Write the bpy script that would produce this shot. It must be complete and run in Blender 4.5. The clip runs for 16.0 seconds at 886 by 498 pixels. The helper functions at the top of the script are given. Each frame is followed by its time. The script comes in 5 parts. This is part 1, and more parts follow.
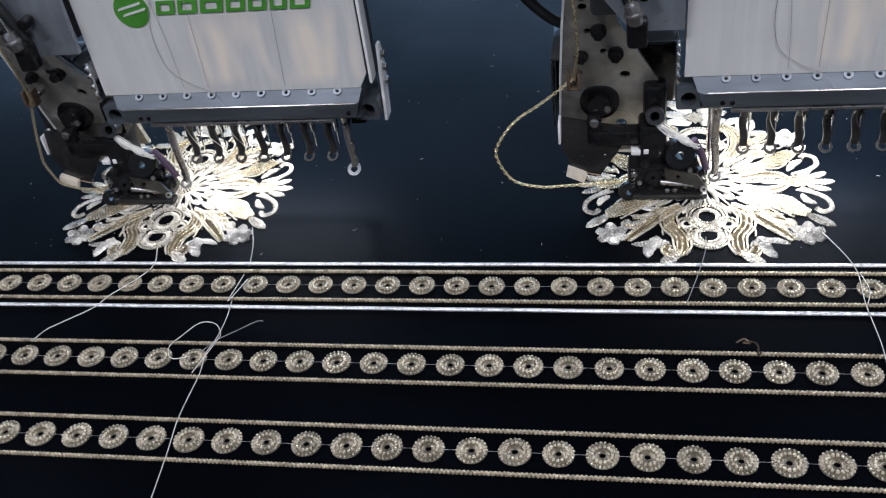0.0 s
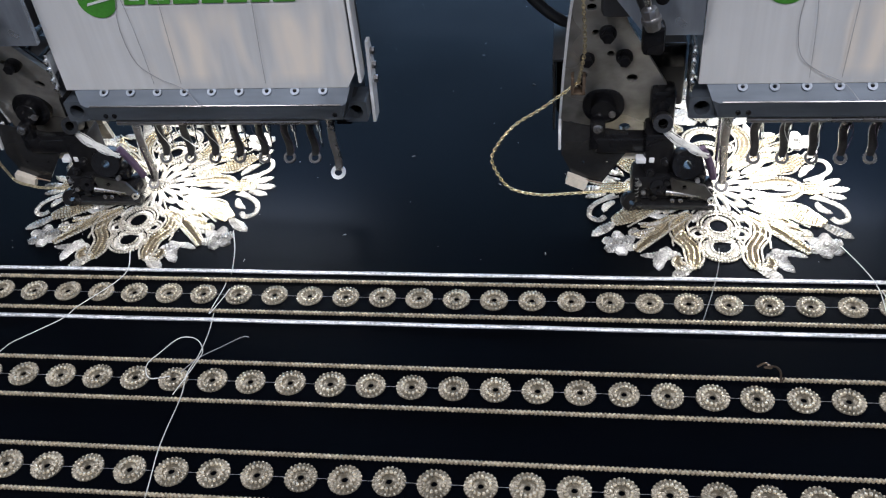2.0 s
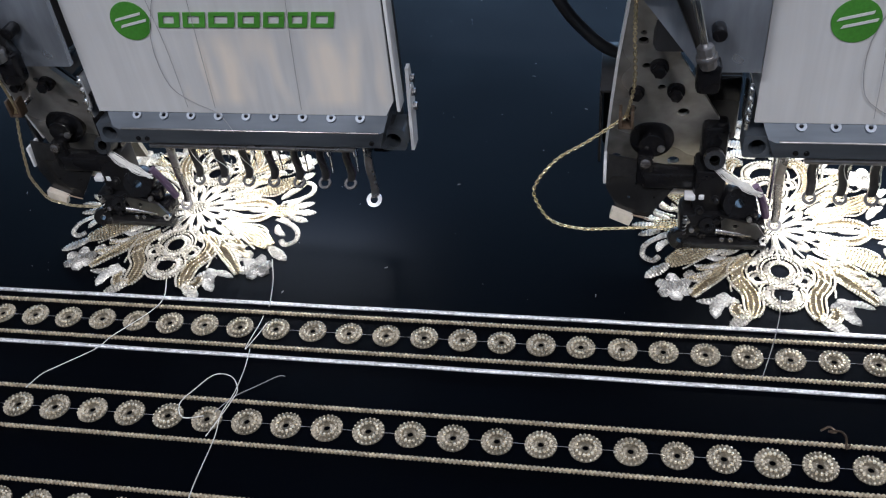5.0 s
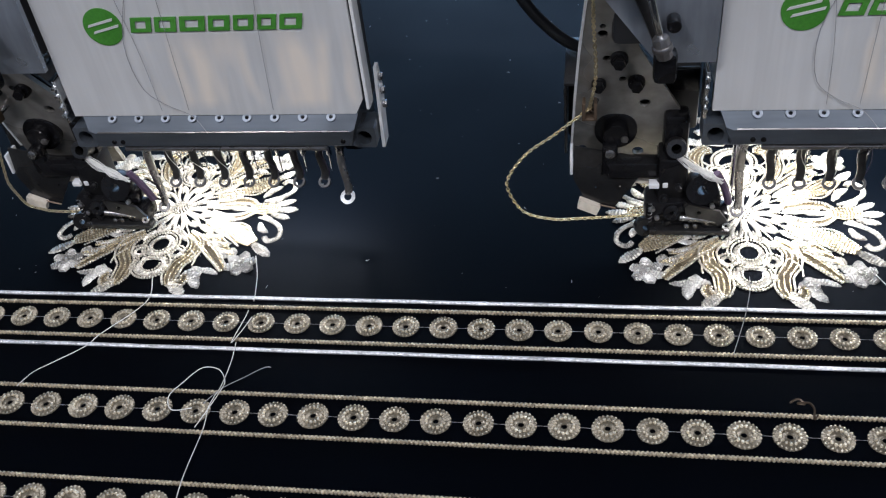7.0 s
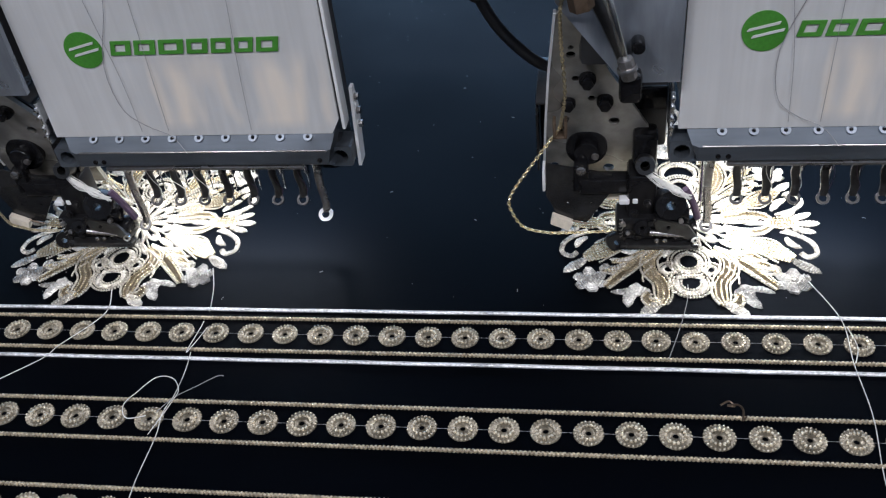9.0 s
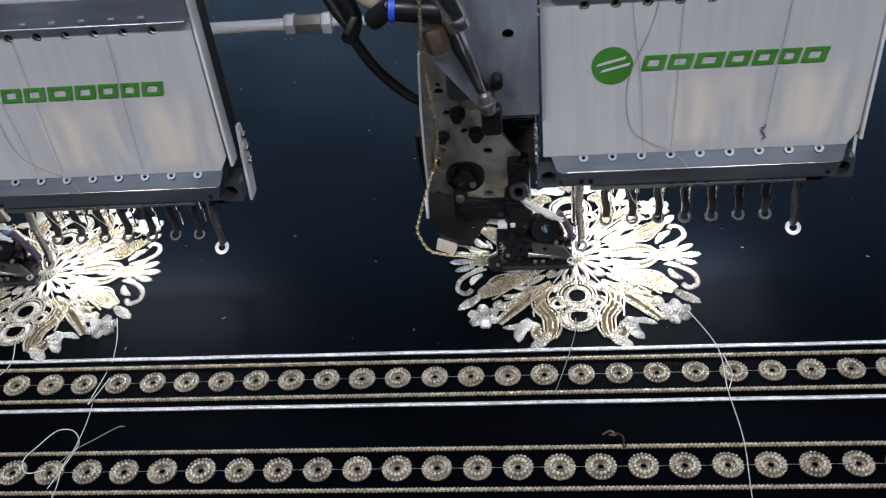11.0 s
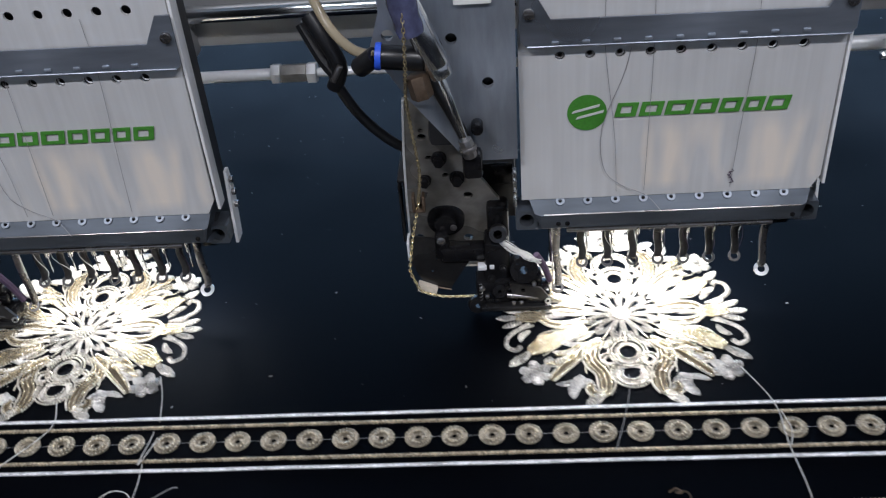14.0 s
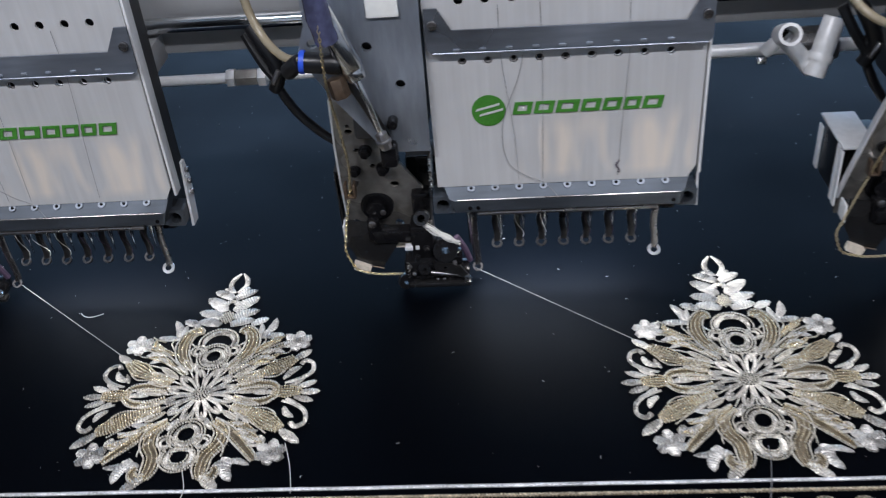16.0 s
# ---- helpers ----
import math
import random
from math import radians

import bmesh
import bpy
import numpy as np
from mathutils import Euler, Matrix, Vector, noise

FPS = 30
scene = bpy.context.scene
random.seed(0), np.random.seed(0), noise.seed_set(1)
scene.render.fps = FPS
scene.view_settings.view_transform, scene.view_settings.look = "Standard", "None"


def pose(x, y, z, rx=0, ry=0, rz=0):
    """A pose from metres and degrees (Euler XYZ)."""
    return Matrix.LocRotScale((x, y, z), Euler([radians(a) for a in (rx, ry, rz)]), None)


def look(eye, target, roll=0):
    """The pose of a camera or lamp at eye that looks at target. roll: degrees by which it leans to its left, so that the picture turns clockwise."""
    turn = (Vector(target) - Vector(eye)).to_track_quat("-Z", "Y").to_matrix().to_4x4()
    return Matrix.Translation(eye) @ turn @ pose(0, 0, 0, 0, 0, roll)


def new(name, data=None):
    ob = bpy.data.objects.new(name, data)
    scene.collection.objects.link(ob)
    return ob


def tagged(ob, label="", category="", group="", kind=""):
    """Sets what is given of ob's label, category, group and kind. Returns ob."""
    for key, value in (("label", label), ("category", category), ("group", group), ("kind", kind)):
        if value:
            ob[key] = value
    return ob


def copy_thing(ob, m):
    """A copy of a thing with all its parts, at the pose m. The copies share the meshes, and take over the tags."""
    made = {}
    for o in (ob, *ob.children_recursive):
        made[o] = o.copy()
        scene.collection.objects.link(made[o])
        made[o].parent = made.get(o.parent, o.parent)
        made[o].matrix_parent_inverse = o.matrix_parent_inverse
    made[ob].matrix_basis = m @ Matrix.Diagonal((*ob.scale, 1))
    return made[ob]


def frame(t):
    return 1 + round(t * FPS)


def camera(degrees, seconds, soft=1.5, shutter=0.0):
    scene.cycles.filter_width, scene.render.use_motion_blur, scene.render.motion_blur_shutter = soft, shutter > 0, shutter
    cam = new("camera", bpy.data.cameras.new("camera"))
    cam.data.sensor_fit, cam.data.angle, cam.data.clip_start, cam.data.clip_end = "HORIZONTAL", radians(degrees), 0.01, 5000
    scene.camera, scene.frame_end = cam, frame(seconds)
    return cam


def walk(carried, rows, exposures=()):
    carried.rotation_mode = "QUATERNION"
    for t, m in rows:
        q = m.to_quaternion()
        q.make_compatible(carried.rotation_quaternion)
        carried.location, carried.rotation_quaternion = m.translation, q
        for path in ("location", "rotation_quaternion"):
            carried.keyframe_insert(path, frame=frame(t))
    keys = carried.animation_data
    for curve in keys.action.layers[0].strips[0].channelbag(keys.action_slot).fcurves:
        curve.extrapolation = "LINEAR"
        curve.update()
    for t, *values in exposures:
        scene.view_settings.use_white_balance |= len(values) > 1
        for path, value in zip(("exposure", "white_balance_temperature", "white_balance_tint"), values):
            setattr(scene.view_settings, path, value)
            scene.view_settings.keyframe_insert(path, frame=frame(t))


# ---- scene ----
import colorsys
import itertools

cam = camera(50.43, 16.0, soft=1.15, shutter=0.4)

# seconds, eye, heading, tilt down, roll
PATH = [
    (0.0, 0.2784, -0.4709, 0.4067, 13.42, 38.41, -8.43),
    (0.5, 0.2632, -0.4483, 0.3986, 11.31, 39.56, -7.07),
    (1.0, 0.2620, -0.4369, 0.4045, 10.77, 40.17, -6.74),
    (1.5, 0.2553, -0.4259, 0.4021, 10.44, 40.53, -6.33),
    (2.0, 0.2477, -0.4222, 0.4050, 10.34, 40.73, -5.98),
    (2.5, 0.2432, -0.4135, 0.4090, 11.66, 41.05, -6.23),
    (3.0, 0.2308, -0.4064, 0.4147, 11.59, 40.93, -5.06),
    (3.5, 0.2247, -0.4027, 0.4129, 11.55, 40.52, -4.39),
    (4.0, 0.2289, -0.3941, 0.4063, 12.25, 40.44, -4.72),
    (6.3, 0.2547, -0.3872, 0.4185, 13.60, 41.94, -8.01),
    (6.5, 0.2541, -0.3990, 0.4101, 12.68, 40.75, -7.23),
    (7.0, 0.2548, -0.4030, 0.4142, 12.20, 40.78, -7.20),
    (7.5, 0.2556, -0.4036, 0.4157, 11.99, 40.63, -7.01),
    (8.0, 0.2563, -0.4049, 0.4183, 11.76, 40.47, -6.93),
    (8.5, 0.2589, -0.4065, 0.4208, 11.61, 40.27, -6.98),
    (9.0, 0.2660, -0.4105, 0.4228, 11.26, 40.03, -7.01),
    (9.5, 0.2764, -0.4137, 0.4255, 11.39, 39.87, -7.41),
    (10.0, 0.2889, -0.4187, 0.4339, 10.38, 39.77, -7.31),
    (10.2, 0.2948, -0.4209, 0.4358, 9.60, 39.76, -7.12),
    (12.3, 0.3231, -0.4476, 0.4479, 4.96, 36.74, -5.87),
    (12.5, 0.3214, -0.4487, 0.4466, 4.72, 36.54, -5.79),
    (13.0, 0.3187, -0.4508, 0.4448, 4.62, 36.33, -5.59),
    (13.5, 0.3133, -0.4506, 0.4459, 4.61, 36.17, -5.34),
    (14.0, 0.3084, -0.4539, 0.4458, 4.67, 35.66, -5.00),
    (14.5, 0.3158, -0.4577, 0.4463, 4.90, 35.47, -5.01),
    (15.0, 0.3156, -0.4613, 0.4469, 4.83, 35.27, -5.01),
    (15.5, 0.3351, -0.4785, 0.4547, 4.97, 35.39, -5.15),
    (16.0, 0.3777, -0.5368, 0.4783, 5.38, 35.20, -5.34),
]


def eye_pose(x, y, z, heading, tilt, roll):
    return pose(x, y, z, 90 - tilt, 0, heading) @ pose(0, 0, 0, 0, 0, roll)


# seconds and stops by which the clip's camera opens up
EXPOSURES = [(0.0, 0.06), (0.5, 0.18), (1.0, 0.24), (1.5, 0.16), (2.5, 0.12), (3.5, 0.0), (10.0, 0.03), (12.5, -0.08), (14.0, -0.08), (15.0, -0.02), (16.0, 0.05)]

walk(cam, [(t, eye_pose(*row)) for t, *row in PATH], EXPOSURES)

# seconds and the shift of the embroidery frame that carries the fabric
FABRIC_PATH = [
    (0.0, 0.0007, -0.0015),
    (0.5, -0.0009, 0.0021),
    (1.0, -0.0023, 0.0077),
    (1.5, 0.0008, 0.0058),
    (2.0, 0.0037, 0.0024),
    (2.5, 0.0075, 0.0080),
    (3.0, 0.0056, 0.0010),
    (3.5, 0.0060, 0.0004),
    (4.0, 0.0097, -0.0002),
    (6.3, 0.0086, 0.0003),
    (6.5, 0.0137, 0.0006),
    (7.0, 0.0132, 0.0022),
    (7.5, 0.0106, 0.0058),
    (8.0, 0.0035, 0.0086),
    (8.5, -0.0029, 0.0092),
    (9.0, -0.0049, 0.0069),
    (9.5, -0.0058, 0.0019),
    (10.0, -0.0083, -0.0053),
    (10.2, -0.0065, -0.0063),
    (12.3, 0.0114, -0.0131),
    (12.5, 0.0122, -0.0095),
    (13.0, 0.0140, -0.0066),
    (13.5, 0.0159, -0.0023),
    (14.0, 0.0514, -0.0294),
    (14.5, 0.0998, -0.0655),
    (15.0, 0.1432, -0.0973),
    (15.5, 0.1854, -0.1283),
    (16.0, 0.2017, -0.1414),
]

# ---- light ----
world = bpy.data.worlds.new("hall_air")
scene.world = world
world.use_nodes = True
world.node_tree.nodes["Background"].inputs[0].default_value = (0.38, 0.63, 1.0, 1)
world.node_tree.nodes["Background"].inputs[1].default_value = 4.2


def area_lamp(name, m, wide, deep, watts, colour):
    data = bpy.data.lights.new(name, "AREA")
    data.shape, data.size, data.size_y, data.energy, data.color = "RECTANGLE", wide, deep, watts, colour
    ob = new(name, data)
    ob.matrix_world = m
    return ob


CEILING_LAMPS = [(-1.6, 2.2, 26), (0.4, 2.2, 26), (2.4, 2.2, 26), (-1.0, -2.2, 106), (1.6, -2.2, 106)]
for lx, ly, watts in CEILING_LAMPS:
    area_lamp("ceiling_light_glow", look((lx, ly, 2.93), (lx, ly, 0)), 1.2, 0.25, watts, (0.94, 0.93, 1.0))

HEADS = (-0.4, 0.0, 0.4)
for dx, watts in zip(HEADS, (0.44, 0.72, 0.78)):
    glow = area_lamp("needle_light_glow", look((0.405 + dx, 0.136, 0.0885), (0.405 + dx, 0.122, 0)), 0.135, 0.02, watts, (1.0, 0.98, 0.95))
    glow.data.spread = math.radians(165)


# ---- materials ----
def material(name, colour, rough=0.5, metal=0.0, grain=200.0, vary=0.15, bump=0.0, stretch=(1, 1, 1), stain=0.0, piece=0.0, island=0.0, **more):
    """A surface with a fine grain and broad stains."""
    m = bpy.data.materials.new(name)
    m.use_nodes = True
    nt = m.node_tree
    b = nt.nodes["Principled BSDF"]
    b.inputs["Roughness"].default_value, b.inputs["Metallic"].default_value = rough, metal
    for key, value in more.items():
        b.inputs[key.replace("_", " ")].default_value = value
    co = nt.nodes.new("ShaderNodeTexCoord")
    mp = nt.nodes.new("ShaderNodeMapping")
    mp.inputs["Scale"].default_value = stretch
    nt.links.new(co.outputs["Object"], mp.inputs["Vector"])
    fine = nt.nodes.new("ShaderNodeTexNoise")
    fine.inputs["Scale"].default_value, fine.inputs["Detail"].default_value = grain, 4
    broad = nt.nodes.new("ShaderNodeTexNoise")
    broad.inputs["Scale"].default_value, broad.inputs["Detail"].default_value = grain / 14, 3
    nt.links.new(mp.outputs[0], fine.inputs["Vector"])
    nt.links.new(co.outputs["Object"], broad.inputs["Vector"])
    add = nt.nodes.new("ShaderNodeMath")
    add.operation = "ADD"
    nt.links.new(fine.outputs[0], add.inputs[0])
    nt.links.new(broad.outputs[0], add.inputs[1])
    ramp = nt.nodes.new("ShaderNodeMapRange")
    ramp.inputs[1].default_value, ramp.inputs[2].default_value = 0.7, 1.3
    ramp.inputs[3].default_value, ramp.inputs[4].default_value = 1 - vary, 1 + vary
    nt.links.new(add.outputs[0], ramp.inputs[0])
    mul = nt.nodes.new("ShaderNodeMix")
    mul.data_type, mul.blend_type = "RGBA", "MULTIPLY"
    mul.inputs[0].default_value = 1
    mul.inputs[6].default_value = (*colour, 1)
    shade = ramp.outputs[0]
    if piece:
        info = nt.nodes.new("ShaderNodeObjectInfo")
        lot = nt.nodes.new("ShaderNodeMapRange")
        lot.inputs[3].default_value, lot.inputs[4].default_value = 1 - piece, 1 + piece
        nt.links.new(info.outputs["Random"], lot.inputs[0])
        times = nt.nodes.new("ShaderNodeMath")
        times.operation = "MULTIPLY"
        nt.links.new(lot.outputs[0], times.inputs[0])
        nt.links.new(shade, times.inputs[1])
        shade = times.outputs[0]
    if island:
        geo = nt.nodes.new("ShaderNodeNewGeometry")
        lot = nt.nodes.new("ShaderNodeMapRange")
        lot.inputs[3].default_value, lot.inputs[4].default_value = 1 - island, 1 + island * 0.6
        nt.links.new(geo.outputs["Random Per Island"], lot.inputs[0])
        times = nt.nodes.new("ShaderNodeMath")
        times.operation = "MULTIPLY"
        nt.links.new(lot.outputs[0], times.inputs[0])
        nt.links.new(shade, times.inputs[1])
        shade = times.outputs[0]
    nt.links.new(shade, mul.inputs[7])
    nt.links.new(mul.outputs[2], b.inputs["Base Color"])
    rr = nt.nodes.new("ShaderNodeMapRange")
    rr.inputs[1].default_value, rr.inputs[2].default_value = 0.3, 0.7
    rr.inputs[3].default_value, rr.inputs[4].default_value = max(rough - 0.1 - stain, 0.03), min(rough + 0.1 + stain, 1)
    nt.links.new(broad.outputs[0], rr.inputs[0])
    nt.links.new(rr.outputs[0], b.inputs["Roughness"])
    if bump:
        bp = nt.nodes.new("ShaderNodeBump")
        bp.inputs["Strength"].default_value, bp.inputs["Distance"].default_value = bump, 0.0005
        nt.links.new(fine.outputs[0], bp.inputs["Height"])
        nt.links.new(bp.outputs[0], b.inputs["Normal"])
    return m


def panel_material():
    """Brushed aluminium with soft cream patches low on the sheet."""
    m = material("brushed_aluminium", (0.575, 0.58, 0.585), 0.38, 0.3, 260, 0.07, 0.05, (1, 1, 0.04))
    nt = m.node_tree
    b = nt.nodes["Principled BSDF"]
    old = b.inputs["Base Color"].links[0].from_socket
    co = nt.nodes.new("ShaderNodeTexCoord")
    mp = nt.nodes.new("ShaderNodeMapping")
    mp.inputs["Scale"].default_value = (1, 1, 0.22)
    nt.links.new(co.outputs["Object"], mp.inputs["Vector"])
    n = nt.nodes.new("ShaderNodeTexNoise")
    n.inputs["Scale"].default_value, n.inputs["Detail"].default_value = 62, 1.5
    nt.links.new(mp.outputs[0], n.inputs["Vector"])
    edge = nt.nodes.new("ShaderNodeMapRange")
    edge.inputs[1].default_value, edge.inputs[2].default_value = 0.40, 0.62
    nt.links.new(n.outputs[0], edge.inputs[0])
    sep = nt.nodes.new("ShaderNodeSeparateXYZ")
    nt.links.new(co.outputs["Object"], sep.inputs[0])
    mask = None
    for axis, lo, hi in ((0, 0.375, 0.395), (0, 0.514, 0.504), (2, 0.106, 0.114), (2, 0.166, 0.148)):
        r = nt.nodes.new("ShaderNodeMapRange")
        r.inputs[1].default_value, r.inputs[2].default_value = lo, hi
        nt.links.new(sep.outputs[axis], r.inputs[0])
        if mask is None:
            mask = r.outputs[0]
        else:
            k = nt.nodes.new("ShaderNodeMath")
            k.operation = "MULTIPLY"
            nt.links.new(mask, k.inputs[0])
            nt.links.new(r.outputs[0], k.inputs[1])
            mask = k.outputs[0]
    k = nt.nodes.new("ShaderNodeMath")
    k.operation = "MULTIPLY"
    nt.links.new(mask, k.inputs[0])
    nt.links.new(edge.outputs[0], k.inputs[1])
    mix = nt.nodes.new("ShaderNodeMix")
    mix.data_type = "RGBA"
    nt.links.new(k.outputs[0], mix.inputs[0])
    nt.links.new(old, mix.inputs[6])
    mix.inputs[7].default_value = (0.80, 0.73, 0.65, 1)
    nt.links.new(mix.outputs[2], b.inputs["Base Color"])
    return m


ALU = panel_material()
FLANGE = material("bare_aluminium", (0.74, 0.75, 0.76), 0.38, 0.25, 300, 0.06, 0.03)
BLUE_STEEL = material("zinc_plated_steel", (0.21, 0.235, 0.275), 0.40, 0.75, 110, 0.3, 0.05, (0.15, 1, 1), 0.1)
RAIL_STEEL = material("dull_zinc_plate", (0.095, 0.11, 0.13), 0.42, 0.75, 160, 0.2, 0.05, (0.15, 1, 1), 0.08)
GREY_PLATE = material("grey_steel_plate", (0.32, 0.355, 0.405), 0.42, 0.75, 220, 0.15, 0.04, (1, 1, 0.2), 0.08)
DARK_PLATE = material("burnished_steel", (0.29, 0.28, 0.26), 0.34, 0.55, 90, 0.35, 0.05, stain=0.14)
BLACK_METAL = material("black_oxide", (0.006, 0.006, 0.007), 0.24, 0.1, 300, 0.3, 0.15, stain=0.1, Specular_IOR_Level=0.24)
CHROME = material("chrome", (0.78, 0.79, 0.80), 0.16, 1.0, 300, 0.06)
WORN_STEEL = material("worn_steel", (0.28, 0.27, 0.27), 0.28, 0.95, 400, 0.2, 0.06)
BRASS = material("tarnished_brass", (0.12, 0.085, 0.06), 0.45, 0.7, 300, 0.3, 0.1)
GOLD = material("gilt_chain", (0.95, 0.82, 0.52), 0.26, 0.85, 500, 0.1)
TAN = material("tan_plastic", (0.60, 0.54, 0.45), 0.5, 0.0, 300, 0.15, 0.05)
WHITE_PLASTIC = material("white_plastic", (0.78, 0.79, 0.76), 0.45, 0.0, 200, 0.06)
BLUE_PLASTIC = material("blue_plastic", (0.02, 0.08, 0.55), 0.35, 0.0, 200, 0.08)
RUBBER = material("black_rubber", (0.006, 0.0065, 0.008), 0.36, 0.0, 300, 0.2, 0.05, Specular_IOR_Level=0.4)
HOSE = material("amber_hose", (0.42, 0.36, 0.25), 0.2, 0.0, 60, 0.2, Transmission_Weight=0.45)
GREEN = material("green_print", (0.042, 0.185, 0.022), 0.5, 0.0, 500, 0.2)
WHITE_PRINT = material("pale_print", (0.62, 0.63, 0.64), 0.45, 0.3, 300, 0.05)
THREAD_DARK = material("purple_thread", (0.05, 0.03, 0.06), 0.7, 0.0, 900, 0.3)
THREAD_GREY = material("grey_thread", (0.22, 0.22, 0.23), 0.7, 0.0, 900, 0.3)
THREAD_WHITE = material("white_thread", (0.62, 0.62, 0.60), 0.6, 0.0, 900, 0.2)
CLOTH = material("navy_cloth", (0.00008, 0.00012, 0.00034), 0.54, 0.0, 60, 0.35, 0.0, stain=0.0, Specular_IOR_Level=0.06, Specular_Tint=(0.36, 0.56, 1.0, 1))
SATIN = material("silver_satin_thread", (0.55, 0.52, 0.465), 0.3, 0.45, 900, 0.65, 1.0, piece=0.25)
SILVER_THREAD = material("cool_silver_thread", (0.50, 0.485, 0.455), 0.32, 0.45, 900, 0.6, 1.0, piece=0.2)
GOLD_BEAD = material("champagne_bead", (0.86, 0.75, 0.55), 0.18, 0.75, 700, 0.25, piece=0.12, island=0.5)
SILVER_BEAD = material("silver_bead", (0.93, 0.87, 0.75), 0.16, 0.65, 700, 0.25, piece=0.12, island=0.45)
ROSETTE_BEAD = material("rosette_bead", (0.88, 0.79, 0.62), 0.18, 0.6, 700, 0.25, piece=0.15, island=0.4)
SCROLL_THREAD = material("pale_gold_thread", (0.12, 0.095, 0.06), 0.4, 0.3, 1400, 0.4, 0.7, piece=0.2)
ROSETTE_THREAD = material("rosette_thread", (0.19, 0.168, 0.128), 0.34, 0.4, 1500, 0.4, 0.6, piece=0.15)
CORD = material("cord_thread", (0.60, 0.51, 0.37), 0.28, 0.5, 1500, 0.3, 0.4, island=0.4)
CORD_SILVER = material("silver_cord_thread", (0.55, 0.56, 0.58), 0.36, 0.4, 700, 0.5, 0.9)
SMOKED = material("blackened_steel", (0.05, 0.05, 0.052), 0.3, 0.8, 240, 0.25, 0.05)
FILM = material("crumpled_film", (0.11, 0.12, 0.22), 0.12, 0.2, 90, 0.5, 0.6)
DULL_CHAIN = material("dull_chain", (0.46, 0.39, 0.25), 0.3, 0.7, 500, 0.3)
LAMP_WHITE = bpy.data.materials.new("lamp_tube")
LAMP_WHITE.use_nodes = True
LAMP_WHITE.node_tree.nodes["Principled BSDF"].inputs["Emission Color"].default_value = (0.9, 0.95, 1, 1)
LAMP_WHITE.node_tree.nodes["Principled BSDF"].inputs["Emission Strength"].default_value = 6
CAST = material("pale_cast_metal", (0.74, 0.75, 0.76), 0.42, 0.15, 200, 0.08, 0.04)
PAINT = material("grey_machine_paint", (0.31, 0.32, 0.33), 0.4, 0.0, 60, 0.06, 0.03)
WALL_PAINT = material("hall_wall_paint", (0.55, 0.56, 0.57), 0.8, 0.0, 8, 0.06)
CONCRETE = material("hall_concrete", (0.25, 0.25, 0.24), 0.6, 0.0, 12, 0.15)
DARK_PAINT = material("dark_machine_paint", (0.02, 0.021, 0.024), 0.5, 0.0, 60, 0.1)


